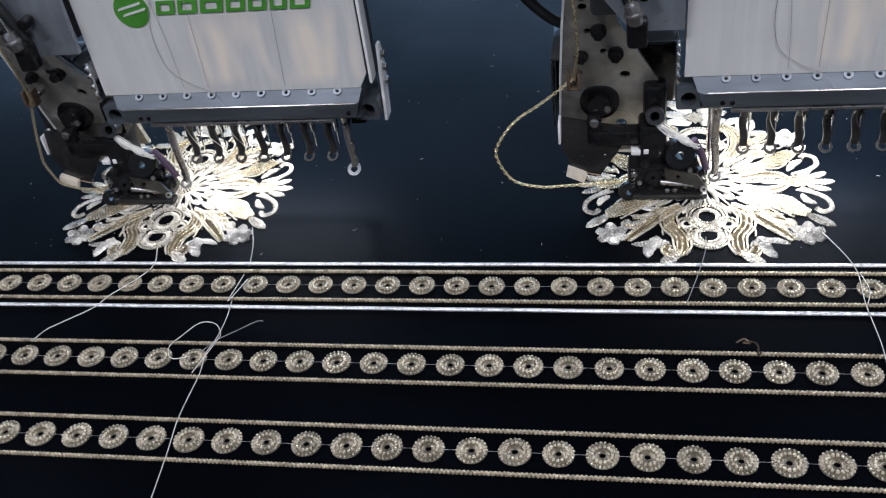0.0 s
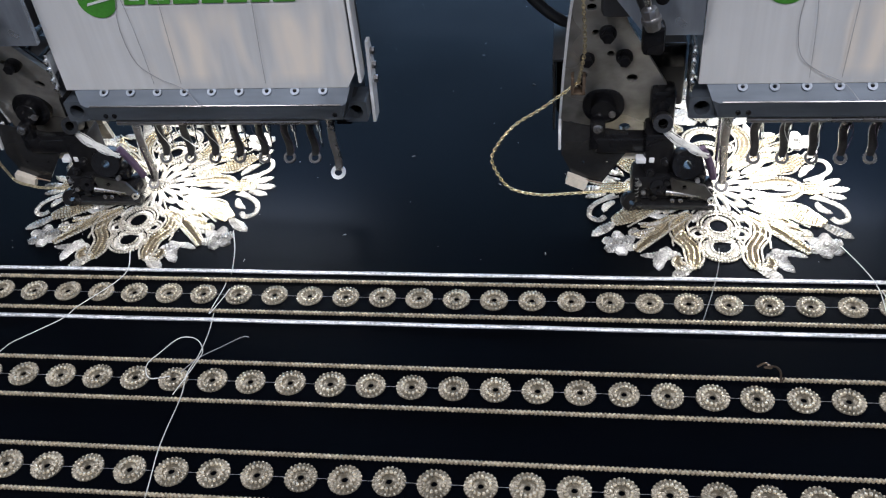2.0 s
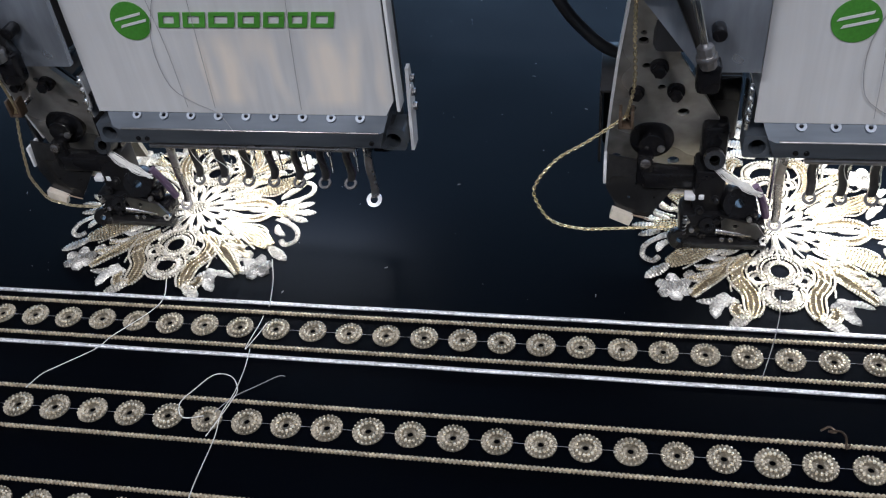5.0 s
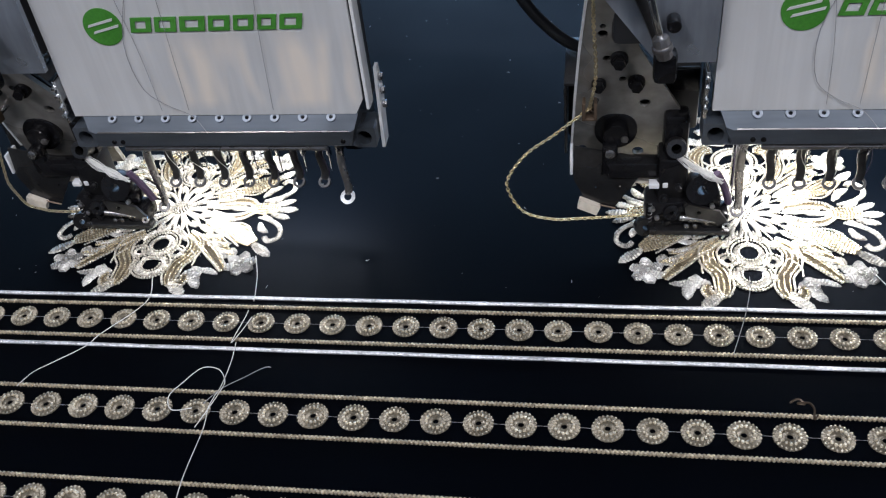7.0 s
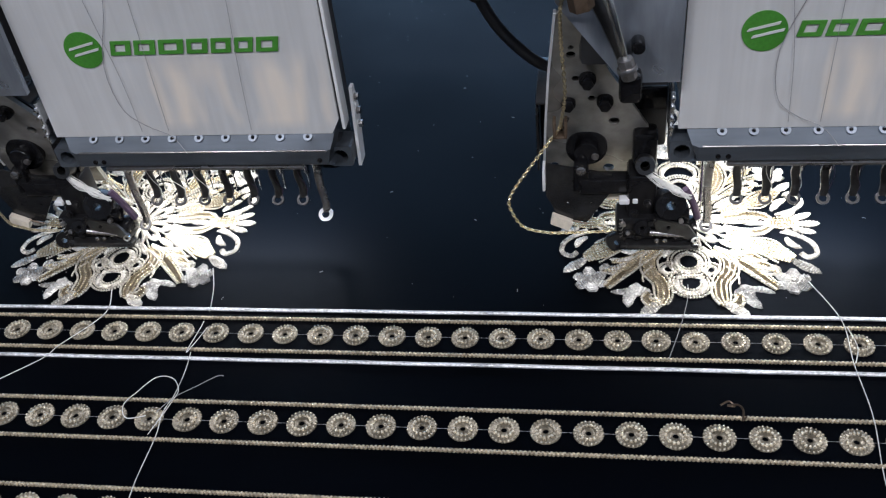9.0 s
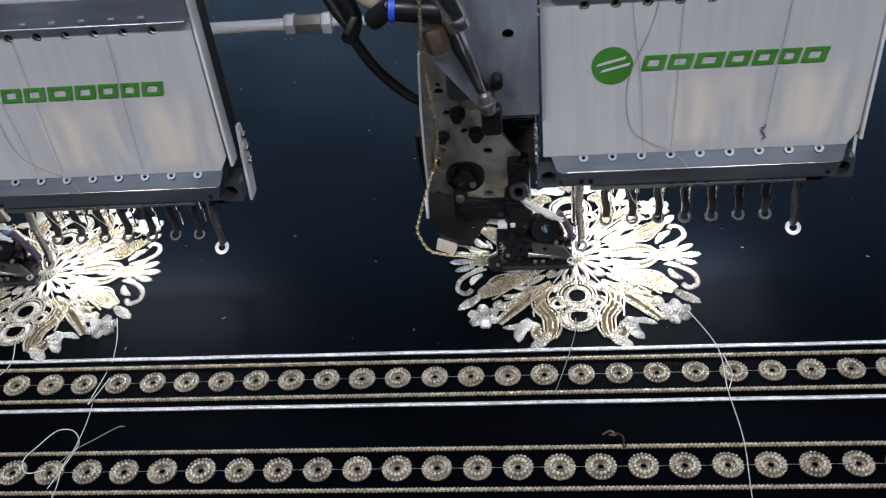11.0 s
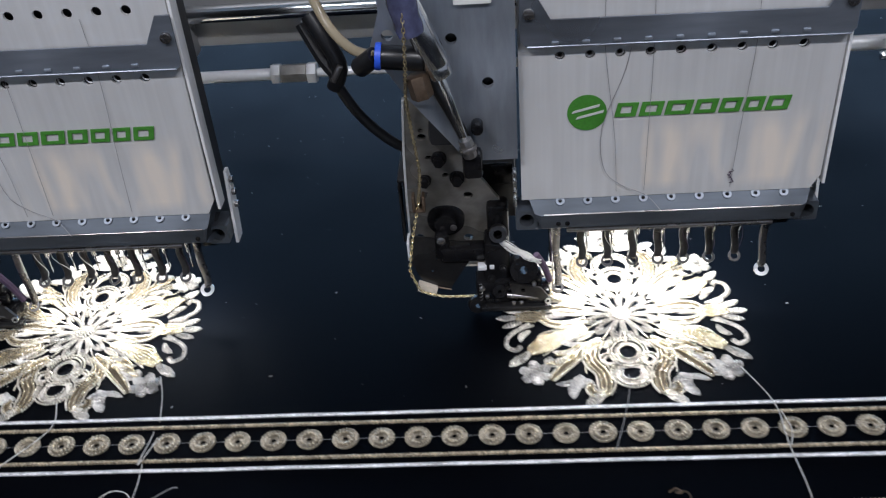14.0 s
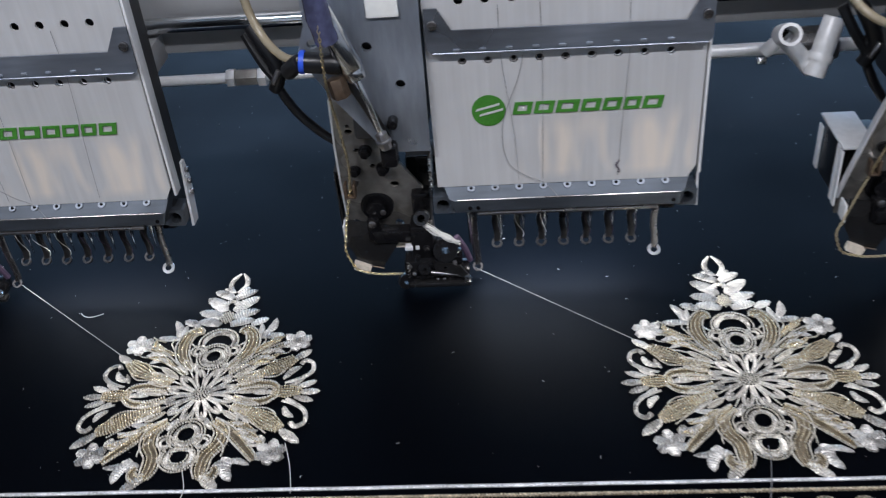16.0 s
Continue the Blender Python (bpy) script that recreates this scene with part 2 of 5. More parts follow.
# ---- shapes ----
class Shape:
    """Vertices and faces that become one mesh."""

    def __init__(self):
        self.v, self.f = [], []

    def add(self, verts, faces):
        k = len(self.v)
        self.v += [tuple(p) for p in verts]
        self.f += [tuple(i + k for i in q) for q in faces]
        return self

    def box(self, a, b, bevel=0.0):
        bm = bmesh.new()
        bmesh.ops.create_cube(bm, size=1)
        for p in bm.verts:
            p.co = Vector([(a[i] + b[i]) / 2 + p.co[i] * (b[i] - a[i]) for i in range(3)])
        if bevel:
            bmesh.ops.bevel(bm, geom=bm.edges[:], offset=bevel, segments=2, affect="EDGES", profile=0.5)
        return self.take(bm)

    def take(self, bm):
        bm.verts.index_update()
        self.add([p.co.copy() for p in bm.verts], [[p.index for p in q.verts] for q in bm.faces])
        bm.free()
        return self

    def tube(self, pts, r, seg=8, close=False, cap=True):
        pts = [Vector(p) for p in pts]
        n = len(pts)
        rs = r if isinstance(r, (list, tuple)) else [r] * n
        side = None
        verts, faces = [], []
        for i in range(n):
            d = (pts[(i + 1) % n] - pts[i - 1]) if close else (pts[min(i + 1, n - 1)] - pts[max(i - 1, 0)])
            d.normalize()
            if side is None:
                side = d.cross(Vector((0.13, 0.29, 0.95)))
                if side.length < 0.1:
                    side = d.cross(Vector((1, 0, 0)))
            side = (side - d * side.dot(d)).normalized()
            up = d.cross(side)
            for j in range(seg):
                a = 2 * math.pi * j / seg
                verts.append(pts[i] + (side * math.cos(a) + up * math.sin(a)) * rs[i])
        for i in range(n if close else n - 1):
            for j in range(seg):
                p, q = i * seg + j, i * seg + (j + 1) % seg
                s, t = (i + 1) % n * seg + j, (i + 1) % n * seg + (j + 1) % seg
                faces.append((p, q, t, s))
        if cap and not close:
            faces.append(tuple(range(seg))[::-1])
            faces.append(tuple(range((n - 1) * seg, n * seg)))
        return self.add(verts, faces)

    def rod(self, a, b, r, seg=16, r2=None):
        """A round bar with softened ends."""
        a, b = Vector(a), Vector(b)
        r2 = r if r2 is None else r2
        d = (b - a).normalized()
        c = min(r, r2, (b - a).length * 0.5) * 0.18
        return self.tube([a, a + d * c * 0.3, a + d * c, b - d * c, b - d * c * 0.3, b], [r * 0.8, r * 0.95, r, r2, r2 * 0.95, r2 * 0.8], seg)

    def hoop(self, centre, axis, r_in, r_out, thick, seg=20):
        """A flat washer or collar with a hole, along its axis."""
        c, n = Vector(centre), Vector(axis).normalized()
        s = n.cross(Vector((0.2, 0.1, 0.97))).normalized()
        u = n.cross(s)
        prof = [(r_in, -0.5), (r_out * 0.93 + r_in * 0.07, -0.5), (r_out, -0.3), (r_out, 0.3), (r_out * 0.93 + r_in * 0.07, 0.5), (r_in, 0.5)]
        k = len(prof)
        verts = [c + (s * math.cos(2 * math.pi * i / seg) + u * math.sin(2 * math.pi * i / seg)) * r + n * (h * thick) for i in range(seg) for r, h in prof]
        faces = [(i * k + j, i * k + (j + 1) % k, (i + 1) % seg * k + (j + 1) % k, (i + 1) % seg * k + j) for i in range(seg) for j in range(k)]
        return self.add(verts, faces)

    def bead(self, c, r, squash=1.0, seg=7, rows=4):
        verts = [(c[0], c[1], c[2] + r * squash)]
        for i in range(1, rows):
            a = math.pi * i / rows
            for j in range(seg):
                b = 2 * math.pi * j / seg
                verts.append((c[0] + r * math.sin(a) * math.cos(b), c[1] + r * math.sin(a) * math.sin(b), c[2] + r * squash * math.cos(a)))
        verts.append((c[0], c[1], c[2] - r * squash))
        faces = [(0, 1 + j, 1 + (j + 1) % seg) for j in range(seg)]
        for i in range(rows - 2):
            for j in range(seg):
                p, q = 1 + i * seg + j, 1 + i * seg + (j + 1) % seg
                faces.append((p, p + seg, q + seg, q))
        last, base = len(verts) - 1, 1 + (rows - 2) * seg
        faces += [(base + j, last, base + (j + 1) % seg) for j in range(seg)]
        return self.add(verts, faces)

    def plate(self, outline, holes, place, thick):
        """A sheet with real holes. outline: 2D points; holes: (x, y, r); place(x, y, depth) gives the point in space."""
        bm = bmesh.new()
        edges = []
        for loop in [outline] + [[(x + r * math.cos(a * math.pi / 8), y + r * math.sin(a * math.pi / 8)) for a in range(16)] for x, y, r in holes]:
            vs = [bm.verts.new((p[0], p[1], 0)) for p in loop]
            edges += [bm.edges.new((vs[i], vs[(i + 1) % len(vs)])) for i in range(len(vs))]
        bmesh.ops.triangle_fill(bm, use_beauty=True, use_dissolve=False, edges=edges)
        got = bmesh.ops.extrude_face_region(bm, geom=bm.faces[:])
        for p in got["geom"]:
            if isinstance(p, bmesh.types.BMVert):
                p.co.z = 1
        for p in bm.verts:
            p.co = Vector(place(p.co.x, p.co.y, p.co.z * thick))
        bmesh.ops.recalc_face_normals(bm, faces=bm.faces[:])
        return self.take(bm)

    def mesh(self, name, mat, smooth=True):
        me = bpy.data.meshes.new(name)
        me.from_pydata(self.v, [], self.f)
        me.materials.append(mat)
        me.validate()
        if smooth:
            me.shade_smooth()
            me.set_sharp_from_angle(angle=radians(38))
        return me


def thing(name, at, label, category, group=""):
    root = tagged(new(name), label, category, group)
    root.location = at
    return root


def part(name, shape, mat, parent, label="", smooth=True):
    """One mesh under a thing or a part, drawn in the coordinates of the place."""
    me = shape if isinstance(shape, bpy.types.Mesh) else shape.mesh(name, mat, smooth)
    ob = new(name, me)
    ob.parent = parent
    top = parent if parent.parent is None else parent.parent
    ob.matrix_parent_inverse = Matrix.Translation(-Vector(top.location)) if parent.parent is None else Matrix()
    return tagged(ob, label)


def structure(name, shape, mat, label, category):
    return tagged(new(name, shape.mesh(name, mat)), label, category, kind="structure")


def spline(pts, n):
    """A smooth line of n points through the given ones."""
    p = [Vector(q) for q in pts]
    out = []
    for k in range(n):
        x = k / (n - 1) * (len(p) - 1)
        i = min(int(x), len(p) - 2)
        t = x - i
        a, b, c, d = p[max(i - 1, 0)], p[i], p[i + 1], p[min(i + 2, len(p) - 1)]
        out.append(0.5 * ((2 * b) + (c - a) * t + (2 * a - 5 * b + 4 * c - d) * t * t + (3 * b - a - 3 * c + d) * t ** 3))
    return out


# ---- hall and machine frame ----
structure("floor", Shape().box((-6, -6, -0.95), (6.5, 6, -0.9)), CONCRETE, "grey concrete factory floor", "floor")
structure("ceiling", Shape().box((-6, -6, 3.2), (6.5, 6, 3.3)), WALL_PAINT, "plain pale grey factory hall ceiling", "ceiling")
north = Shape().box((-6, 6, -0.95), (6.5, 6.1, 0.3)).box((-6, 6, 3.05), (6.5, 6.1, 3.3))
for x in (-6, -2.9, 0.1, 3.1, 6.2):
    north.box((x, 6, 0.3), (x + 0.3, 6.1, 3.05))
structure("wall_north", north, WALL_PAINT, "grey factory hall wall with wide window openings", "wall")
structure("wall_south", Shape().box((-6, -6.1, -0.95), (6.5, -6, 3.3)), WALL_PAINT, "plain grey painted factory hall wall", "wall")
structure("wall_west", Shape().box((-6.1, -6.1, -0.95), (-6, 6.1, 3.3)), WALL_PAINT, "plain grey painted factory hall wall", "wall")
structure("wall_east", Shape().box((6.5, -6.1, -0.95), (6.6, 6.1, 3.3)), WALL_PAINT, "plain grey painted factory hall wall", "wall")
structure("machine_table", Shape().box((-2.6, -1.5, -0.9), (3.6, 1.9, -0.0045), 0.004), DARK_PAINT, "long dark embroidery machine table under the cloth", "table")
structure("machine_beam", Shape().box((-2.6, 0.262, 0.143), (3.6, 0.42, 0.52), 0.004).box((-2.6, 0.30, -0.9), (-2.5, 0.40, 0.15)).box((3.5, 0.30, -0.9), (3.6, 0.40, 0.15)), PAINT, "long pale grey painted beam behind the heads", "beam")
structure("guide_rail", Shape().rod((-2.6, 0.250, 0.176), (3.6, 0.250, 0.176), 0.007, 20), CHROME, "polished round steel guide rail along the beam", "rail")
for lx, ly, watts in CEILING_LAMPS:
    lamp = thing("ceiling_light", (lx, ly, 2.94), "white tube light under the hall ceiling", "lamp", "hall lights")
    part("housing", Shape().box((lx - 0.65, ly - 0.14, 2.96), (lx + 0.65, ly + 0.14, 3.2), 0.01), WHITE_PLASTIC, lamp)
    part("tube", Shape().rod((lx - 0.6, ly, 2.945), (lx + 0.6, ly, 2.945), 0.014), LAMP_WHITE, lamp, "glowing white tube")


# ---- embroidery heads ----
PITCH = 0.0182


def panel_place(y):
    return lambda x, z, d: (x, y + d, z)


def letter_bars(head):
    disc = Shape().rod((0.3625, 0.0738, 0.166), (0.3625, 0.0744, 0.166), 0.0123, 32)
    badge = part("badge", disc, GREEN, head, "round green badge")
    for x0, z0, x1, z1 in ((0.353, 0.1660, 0.370, 0.1702), (0.3555, 0.1618, 0.3725, 0.1660)):
        s = Shape().add([(x0, 0.0733, z0), (x1, 0.0733, z1), (x1 + 0.0005, 0.0733, z1 + 0.0017), (x0 + 0.001, 0.0733, z0 + 0.0017),
                         (x0, 0.0738, z0), (x1, 0.0738, z1), (x1 + 0.0005, 0.0738, z1 + 0.0017), (x0 + 0.001, 0.0738, z0 + 0.0017)],
                        [(0, 1, 2, 3), (4, 7, 6, 5), (0, 4, 5, 1), (1, 5, 6, 2), (2, 6, 7, 3), (3, 7, 4, 0)])
        part("badge_stripe", s, WHITE_PRINT, badge, "pale stripe")
    x = 0.3795
    for w in (0.0130, 0.0136, 0.0158, 0.0132, 0.0125, 0.0115, 0.0135):
        s = Shape()
        for u0, u1, z, h in ((0.0, 1.0, 0.1622, 0.0022), (0.0, 0.22, 0.1644, 0.0050), (0.74, 1.0, 0.1644, 0.0050), (0.0, 1.0, 0.1694, 0.0022)):
            lean, top = (z - 0.1625) * 0.22, (z + h - 0.1625) * 0.22
            a0, a1 = x + w * u0, x + w * u1
            s.add([(a0 + lean, y, z) for y in (0.0734, 0.0742)] + [(a1 + lean, y, z) for y in (0.0734, 0.0742)] + [(a0 + top, y, z + h) for y in (0.0734, 0.0742)] + [(a1 + top, y, z + h) for y in (0.0734, 0.0742)],
                  [(0, 2, 6, 4), (1, 5, 7, 3), (0, 4, 5, 1), (2, 3, 7, 6), (4, 6, 7, 5), (0, 1, 3, 2)])
        part("print_block", s, GREEN, head, "open green printed block")
        x += w + 0.0021


def finger(head, name, x, y, top, bottom, shiny, mat, label):
    """A presser foot: shank, bent blade and ring."""
    zs = spline([(x, y, top - 0.012), (x - 0.0012, y + 0.0005, (top + bottom) / 2), (x + 0.0006, y, bottom + 0.009), (x, y - 0.001, bottom + 0.002)], 8)
    blade = Shape().add([(p.x + sx * 0.0025, p.y + sy * 0.0012, p.z) for p in zs for sx, sy in ((-1, -0.6), (-0.7, -1), (0.7, -1), (1, -0.6), (1, 1), (-1, 1))],
                        [(6 * i + j, 6 * i + (j + 1) % 6, 6 * i + 6 + (j + 1) % 6, 6 * i + 6 + j) for i in range(len(zs) - 1) for j in range(6)] + [tuple(range(6)), tuple(range(6 * len(zs) - 6, 6 * len(zs)))])
    foot = part(name, blade, mat, head, label)
    part("foot_shank", Shape().rod((x, y, top), (x, y, top - 0.014), 0.0032, 12), mat, foot)
    part("foot_ring", Shape().hoop((x, y - 0.003, bottom + 0.001), (0, -0.62, 0.78), 0.0026, 0.0044 if not shiny else 0.0054, 0.0018), CHROME if shiny else mat, foot, "round foot ring")


def embroidery_head():
    head = thing("embroidery_head", (0.4, 0.1, 0), "aluminium nine-needle embroidery head with green printed mark", "machine head", "embroidery heads")
    holes = [(0.3457 + 0.018 * i, 0.2048, 0.0031) for i in range(9)] + [(0.3457 + 0.018 * i, 0.2488, 0.0031) for i in range(9)]
    outline = [(0.3205, 0.1030), (0.5080, 0.1030), (0.5135, 0.113), (0.5150, 0.34), (0.3205, 0.34)]
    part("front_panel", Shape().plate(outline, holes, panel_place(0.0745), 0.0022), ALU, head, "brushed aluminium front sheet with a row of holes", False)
    part("side_flange", Shape().box((0.5151, 0.0742, 0.106), (0.5172, 0.086, 0.34), 0.0005), CAST, head, "pale aluminium side flange")
    part("side_flange", Shape().box((0.3215, 0.077, 0.112), (0.3245, 0.112, 0.34), 0.0008), FLANGE, head, "pale aluminium side flange")
    part("casing", Shape().box((0.327, 0.082, 0.088), (0.509, 0.125, 0.34), 0.003), DARK_PAINT, head, "dark inner casing")
    part("back_bracket", Shape().box((0.40, 0.125, 0.15), (0.44, 0.265, 0.30), 0.003), PAINT, head, "bracket to the beam")
    letter_bars(head)
    # folded strip across the upper part
    strip = [(0.3218, 0.246), (0.3218, 0.2175), (0.3255, 0.2135), (0.5135, 0.2115), (0.5165, 0.2150), (0.5165, 0.246), (0.5075, 0.246),
             (0.4985, 0.2285), (0.3400, 0.2300), (0.3310, 0.246)]
    bracket = part("upper_bracket", Shape().plate(strip, [], panel_place(0.0695), 0.0016), BLUE_STEEL, head, "folded zinc-plated strip", False)
    part("lip", Shape().rod((0.326, 0.0685, 0.2140), (0.5135, 0.0685, 0.2122), 0.0007, 8), BLUE_STEEL, bracket, "folded edge")
    for x, z in ((0.327, 0.2345), (0.5115, 0.2325)):
        s = Shape().rod((x, 0.0696, z), (x, 0.0674, z), 0.0034, 16).box((x - 0.0022, 0.0668, z - 0.0004), (x + 0.0022, 0.0676, z + 0.0004)).box((x - 0.0004, 0.0668, z - 0.0022), (x + 0.0004, 0.0676, z + 0.0022))
        part("screw", s, WORN_STEEL, bracket, "cross-head screw")
    for i in range(9):
        x = 0.3425 + 0.0182 * i
        part("tab", Shape().box((x - 0.0022, 0.0682, 0.2148), (x + 0.0022, 0.0700, 0.2168), 0.0005), GREY_PLATE, bracket, "small pale tab")
    for i in range(9):
        x = 0.3457 + 0.018 * i
        s = Shape().hoop((x, 0.0782, 0.2048), (0, 1, 0), 0.0016, 0.0030, 0.002, 14)
        part("thread_guide", s, CHROME if i > 4 else WORN_STEEL, head, "small round thread guide in its hole")
    # lower rail
    prof = [(0.0768, 0.1048), (0.0700, 0.0945), (0.0690, 0.0930), (0.0690, 0.0832), (0.0710, 0.0815), (0.1120, 0.0815), (0.1120, 0.1048)]
    k = len(prof)
    s = Shape()
    ends = [(0.3245, 0.333), (0.5095, 0.503)]
    rows = []
    for x_back, x_front in ends:
        rows.append([((x_back if y > 0.0767 else x_front if y < 0.0695 else (x_back + x_front) / 2), y, z) for y, z in prof])
    s.add(rows[0] + rows[1], [tuple(range(k)), tuple(range(2 * k - 1, k - 1, -1))] + [(i, k + i, k + (i + 1) % k, (i + 1) % k) for i in range(k)])
    rail = part("lower_rail", s, RAIL_STEEL, head, "bevelled zinc-plated rail", False)
    # a thin steel rod draws the highlight along the nose of the rail
    part("edge_strip", Shape().rod((0.335, 0.0692, 0.0935), (0.503, 0.0692, 0.0935), 0.0006, 8), WORN_STEEL, rail, "thin rod drawn as the edge highlight")
    part("cover_bar", Shape().box((0.350, 0.0680, 0.0795), (0.486, 0.0710, 0.0822), 0.0008), WORN_STEEL, rail, "thin bright bar")
    for x in (0.3445, 0.3505, 0.498):
        part("pin", Shape().rod((x, 0.0695, 0.0865), (x, 0.0682, 0.0865), 0.0016, 10), BLACK_METAL, rail, "small dark pin")
    for i in range(9):
        x = 0.346 + PITCH * i
        bolt = part("bolt", Shape().hoop((x, 0.0740, 0.1012), (0, -0.60, 0.80), 0.0014, 0.0030, 0.0010, 18), GREY_PLATE, head, "pale ring washer")
        part("bolt_socket", Shape().rod((x, 0.0746, 0.1008), (x, 0.0735, 0.1015), 0.0010, 10), BLACK_METAL, bolt, "dark socket")
    for x, y, z in ((0.3236, 0.079, 0.0880), (0.5095, 0.084, 0.0835)):
        s = Shape().plate([(-0.0075, -0.0065), (-0.0065, -0.0075), (0.0065, -0.0075), (0.0075, -0.0065), (0.0075, 0.0065), (0.0065, 0.0075), (-0.0065, 0.0075), (-0.0075, 0.0065)], [(0, 0, 0.0050)], lambda u, v, d, x=x, y=y, z=z: (x + u, y - 0.007 + d, z + v), 0.018)
        block = part("end_block", s, RAIL_STEEL, head, "square steel end block with a bore", False)
        part("bore", Shape().rod((x, y + 0.004, z), (x, y + 0.012, z), 0.0052, 16), BLACK_METAL, block, "dark bore")
    s = Shape().plate([(0.086, 0.070), (0.098, 0.070), (0.104, 0.104), (0.100, 0.124), (0.094, 0.124), (0.090, 0.100)], [(0.096, 0.112, 0.002)], lambda u, v, d: (0.5178 + d, u, v), 0.0020)
    ear = part("side_ear", s, FLANGE, head, "bent side bracket", False)
    for z in (0.096, 0.106, 0.116):
        part("side_nut", Shape().rod((0.5195, 0.097, z), (0.5225, 0.097, z), 0.0026, 6), WORN_STEEL, ear, "small nut")
    # needle bars and presser feet
    part("foot_bar", Shape().box((0.338, 0.094, 0.0758), (0.500, 0.112, 0.0818), 0.001), BLACK_METAL, head, "dark bar that carries the feet")
    for i in range(1, 8):
        x = 0.345 + 0.018 * i
        finger(head, "presser_foot", x, 0.097, 0.074, 0.0345, False, SMOKED, "bent steel presser foot with ring")
        part("needle_bar", Shape().rod((x + 0.004, 0.103, 0.082), (x + 0.004, 0.103, 0.052), 0.0019, 10).rod((x + 0.004, 0.103, 0.053), (x + 0.004, 0.103, 0.038), 0.0006, 6), CHROME, head)
        pts = spline([(x - 0.002, 0.093, 0.078), (x + 0.003 * math.sin(i * 2.1), 0.090, 0.060), (x + 0.004, 0.097, 0.043), (x + 0.001, 0.096, 0.036)], 10)
        part("needle_thread", Shape().tube(pts, 0.00028, 5), THREAD_DARK if i > 3 else THREAD_WHITE, head, "loose thread at the needle")
    finger(head, "presser_foot", 0.4885, 0.088, 0.081, 0.0285, True, WORN_STEEL, "long steel foot with a bright ring")
    part("foot_clamp", Shape().box((0.492, 0.088, 0.066), (0.503, 0.104, 0.082), 0.0015).rod((0.500, 0.086, 0.072), (0.500, 0.092, 0.072), 0.003, 10), BLACK_METAL, head, "dark foot clamp")
    finger(head, "working_presser", 0.346, 0.099, 0.079, 0.010, False, WORN_STEEL, "lowered presser foot at work")
    bar = part("working_needle_bar", Shape().rod((0.3425, 0.104, 0.094), (0.3425, 0.104, 0.026), 0.0029, 14).rod((0.3425, 0.104, 0.027), (0.3425, 0.104, 0.002), 0.0007, 6), CHROME, head, "bright needle bar at work")
    part("led_strip", Shape().box((0.335, 0.1255, 0.0900), (0.480, 0.150, 0.0930), 0.0006), WHITE_PLASTIC, head, "white lamp strip behind the head")
    # stray threads down the front sheet
    for a, b, c in ((0.372, 0.380, 0.3825), (0.4005, 0.401, 0.4005), (0.4605, 0.4580, 0.4560)):
        pts = spline([(a, 0.0738, 0.245), (a + 0.001, 0.0736, 0.205), (b, 0.0732, 0.150), (c, 0.0730, 0.1075)], 14)
        part("stray_thread", Shape().tube(pts, 0.00016, 5), THREAD_GREY, head, "dark thread hanging over the sheet")
    pts = spline([(0.388, 0.0738, 0.208), (0.384, 0.0736, 0.190), (0.372, 0.0736, 0.155), (0.374, 0.0734, 0.125), (0.386, 0.0732, 0.112), (0.402, 0.0715, 0.1045), (0.412, 0.0660, 0.0945)], 22)
    part("stray_thread", Shape().tube(pts, 0.0002, 5), THREAD_GREY, head, "dark thread hanging over the sheet")
    return head, bar


# ---- sequin attachments ----
def slant(x, z, d=0.0):
    """A point of the leaning face plate; d: metres in front of it."""
    return (x, 0.1365 - 0.37 * z - d, z)


def knob(x, z, r, deep):
    s = Shape().rod(slant(x, z, -0.001), slant(x, z, deep * 0.45), r, 18).rod(slant(x, z, deep * 0.4), slant(x, z, deep), r * 0.72, 6)
    return s


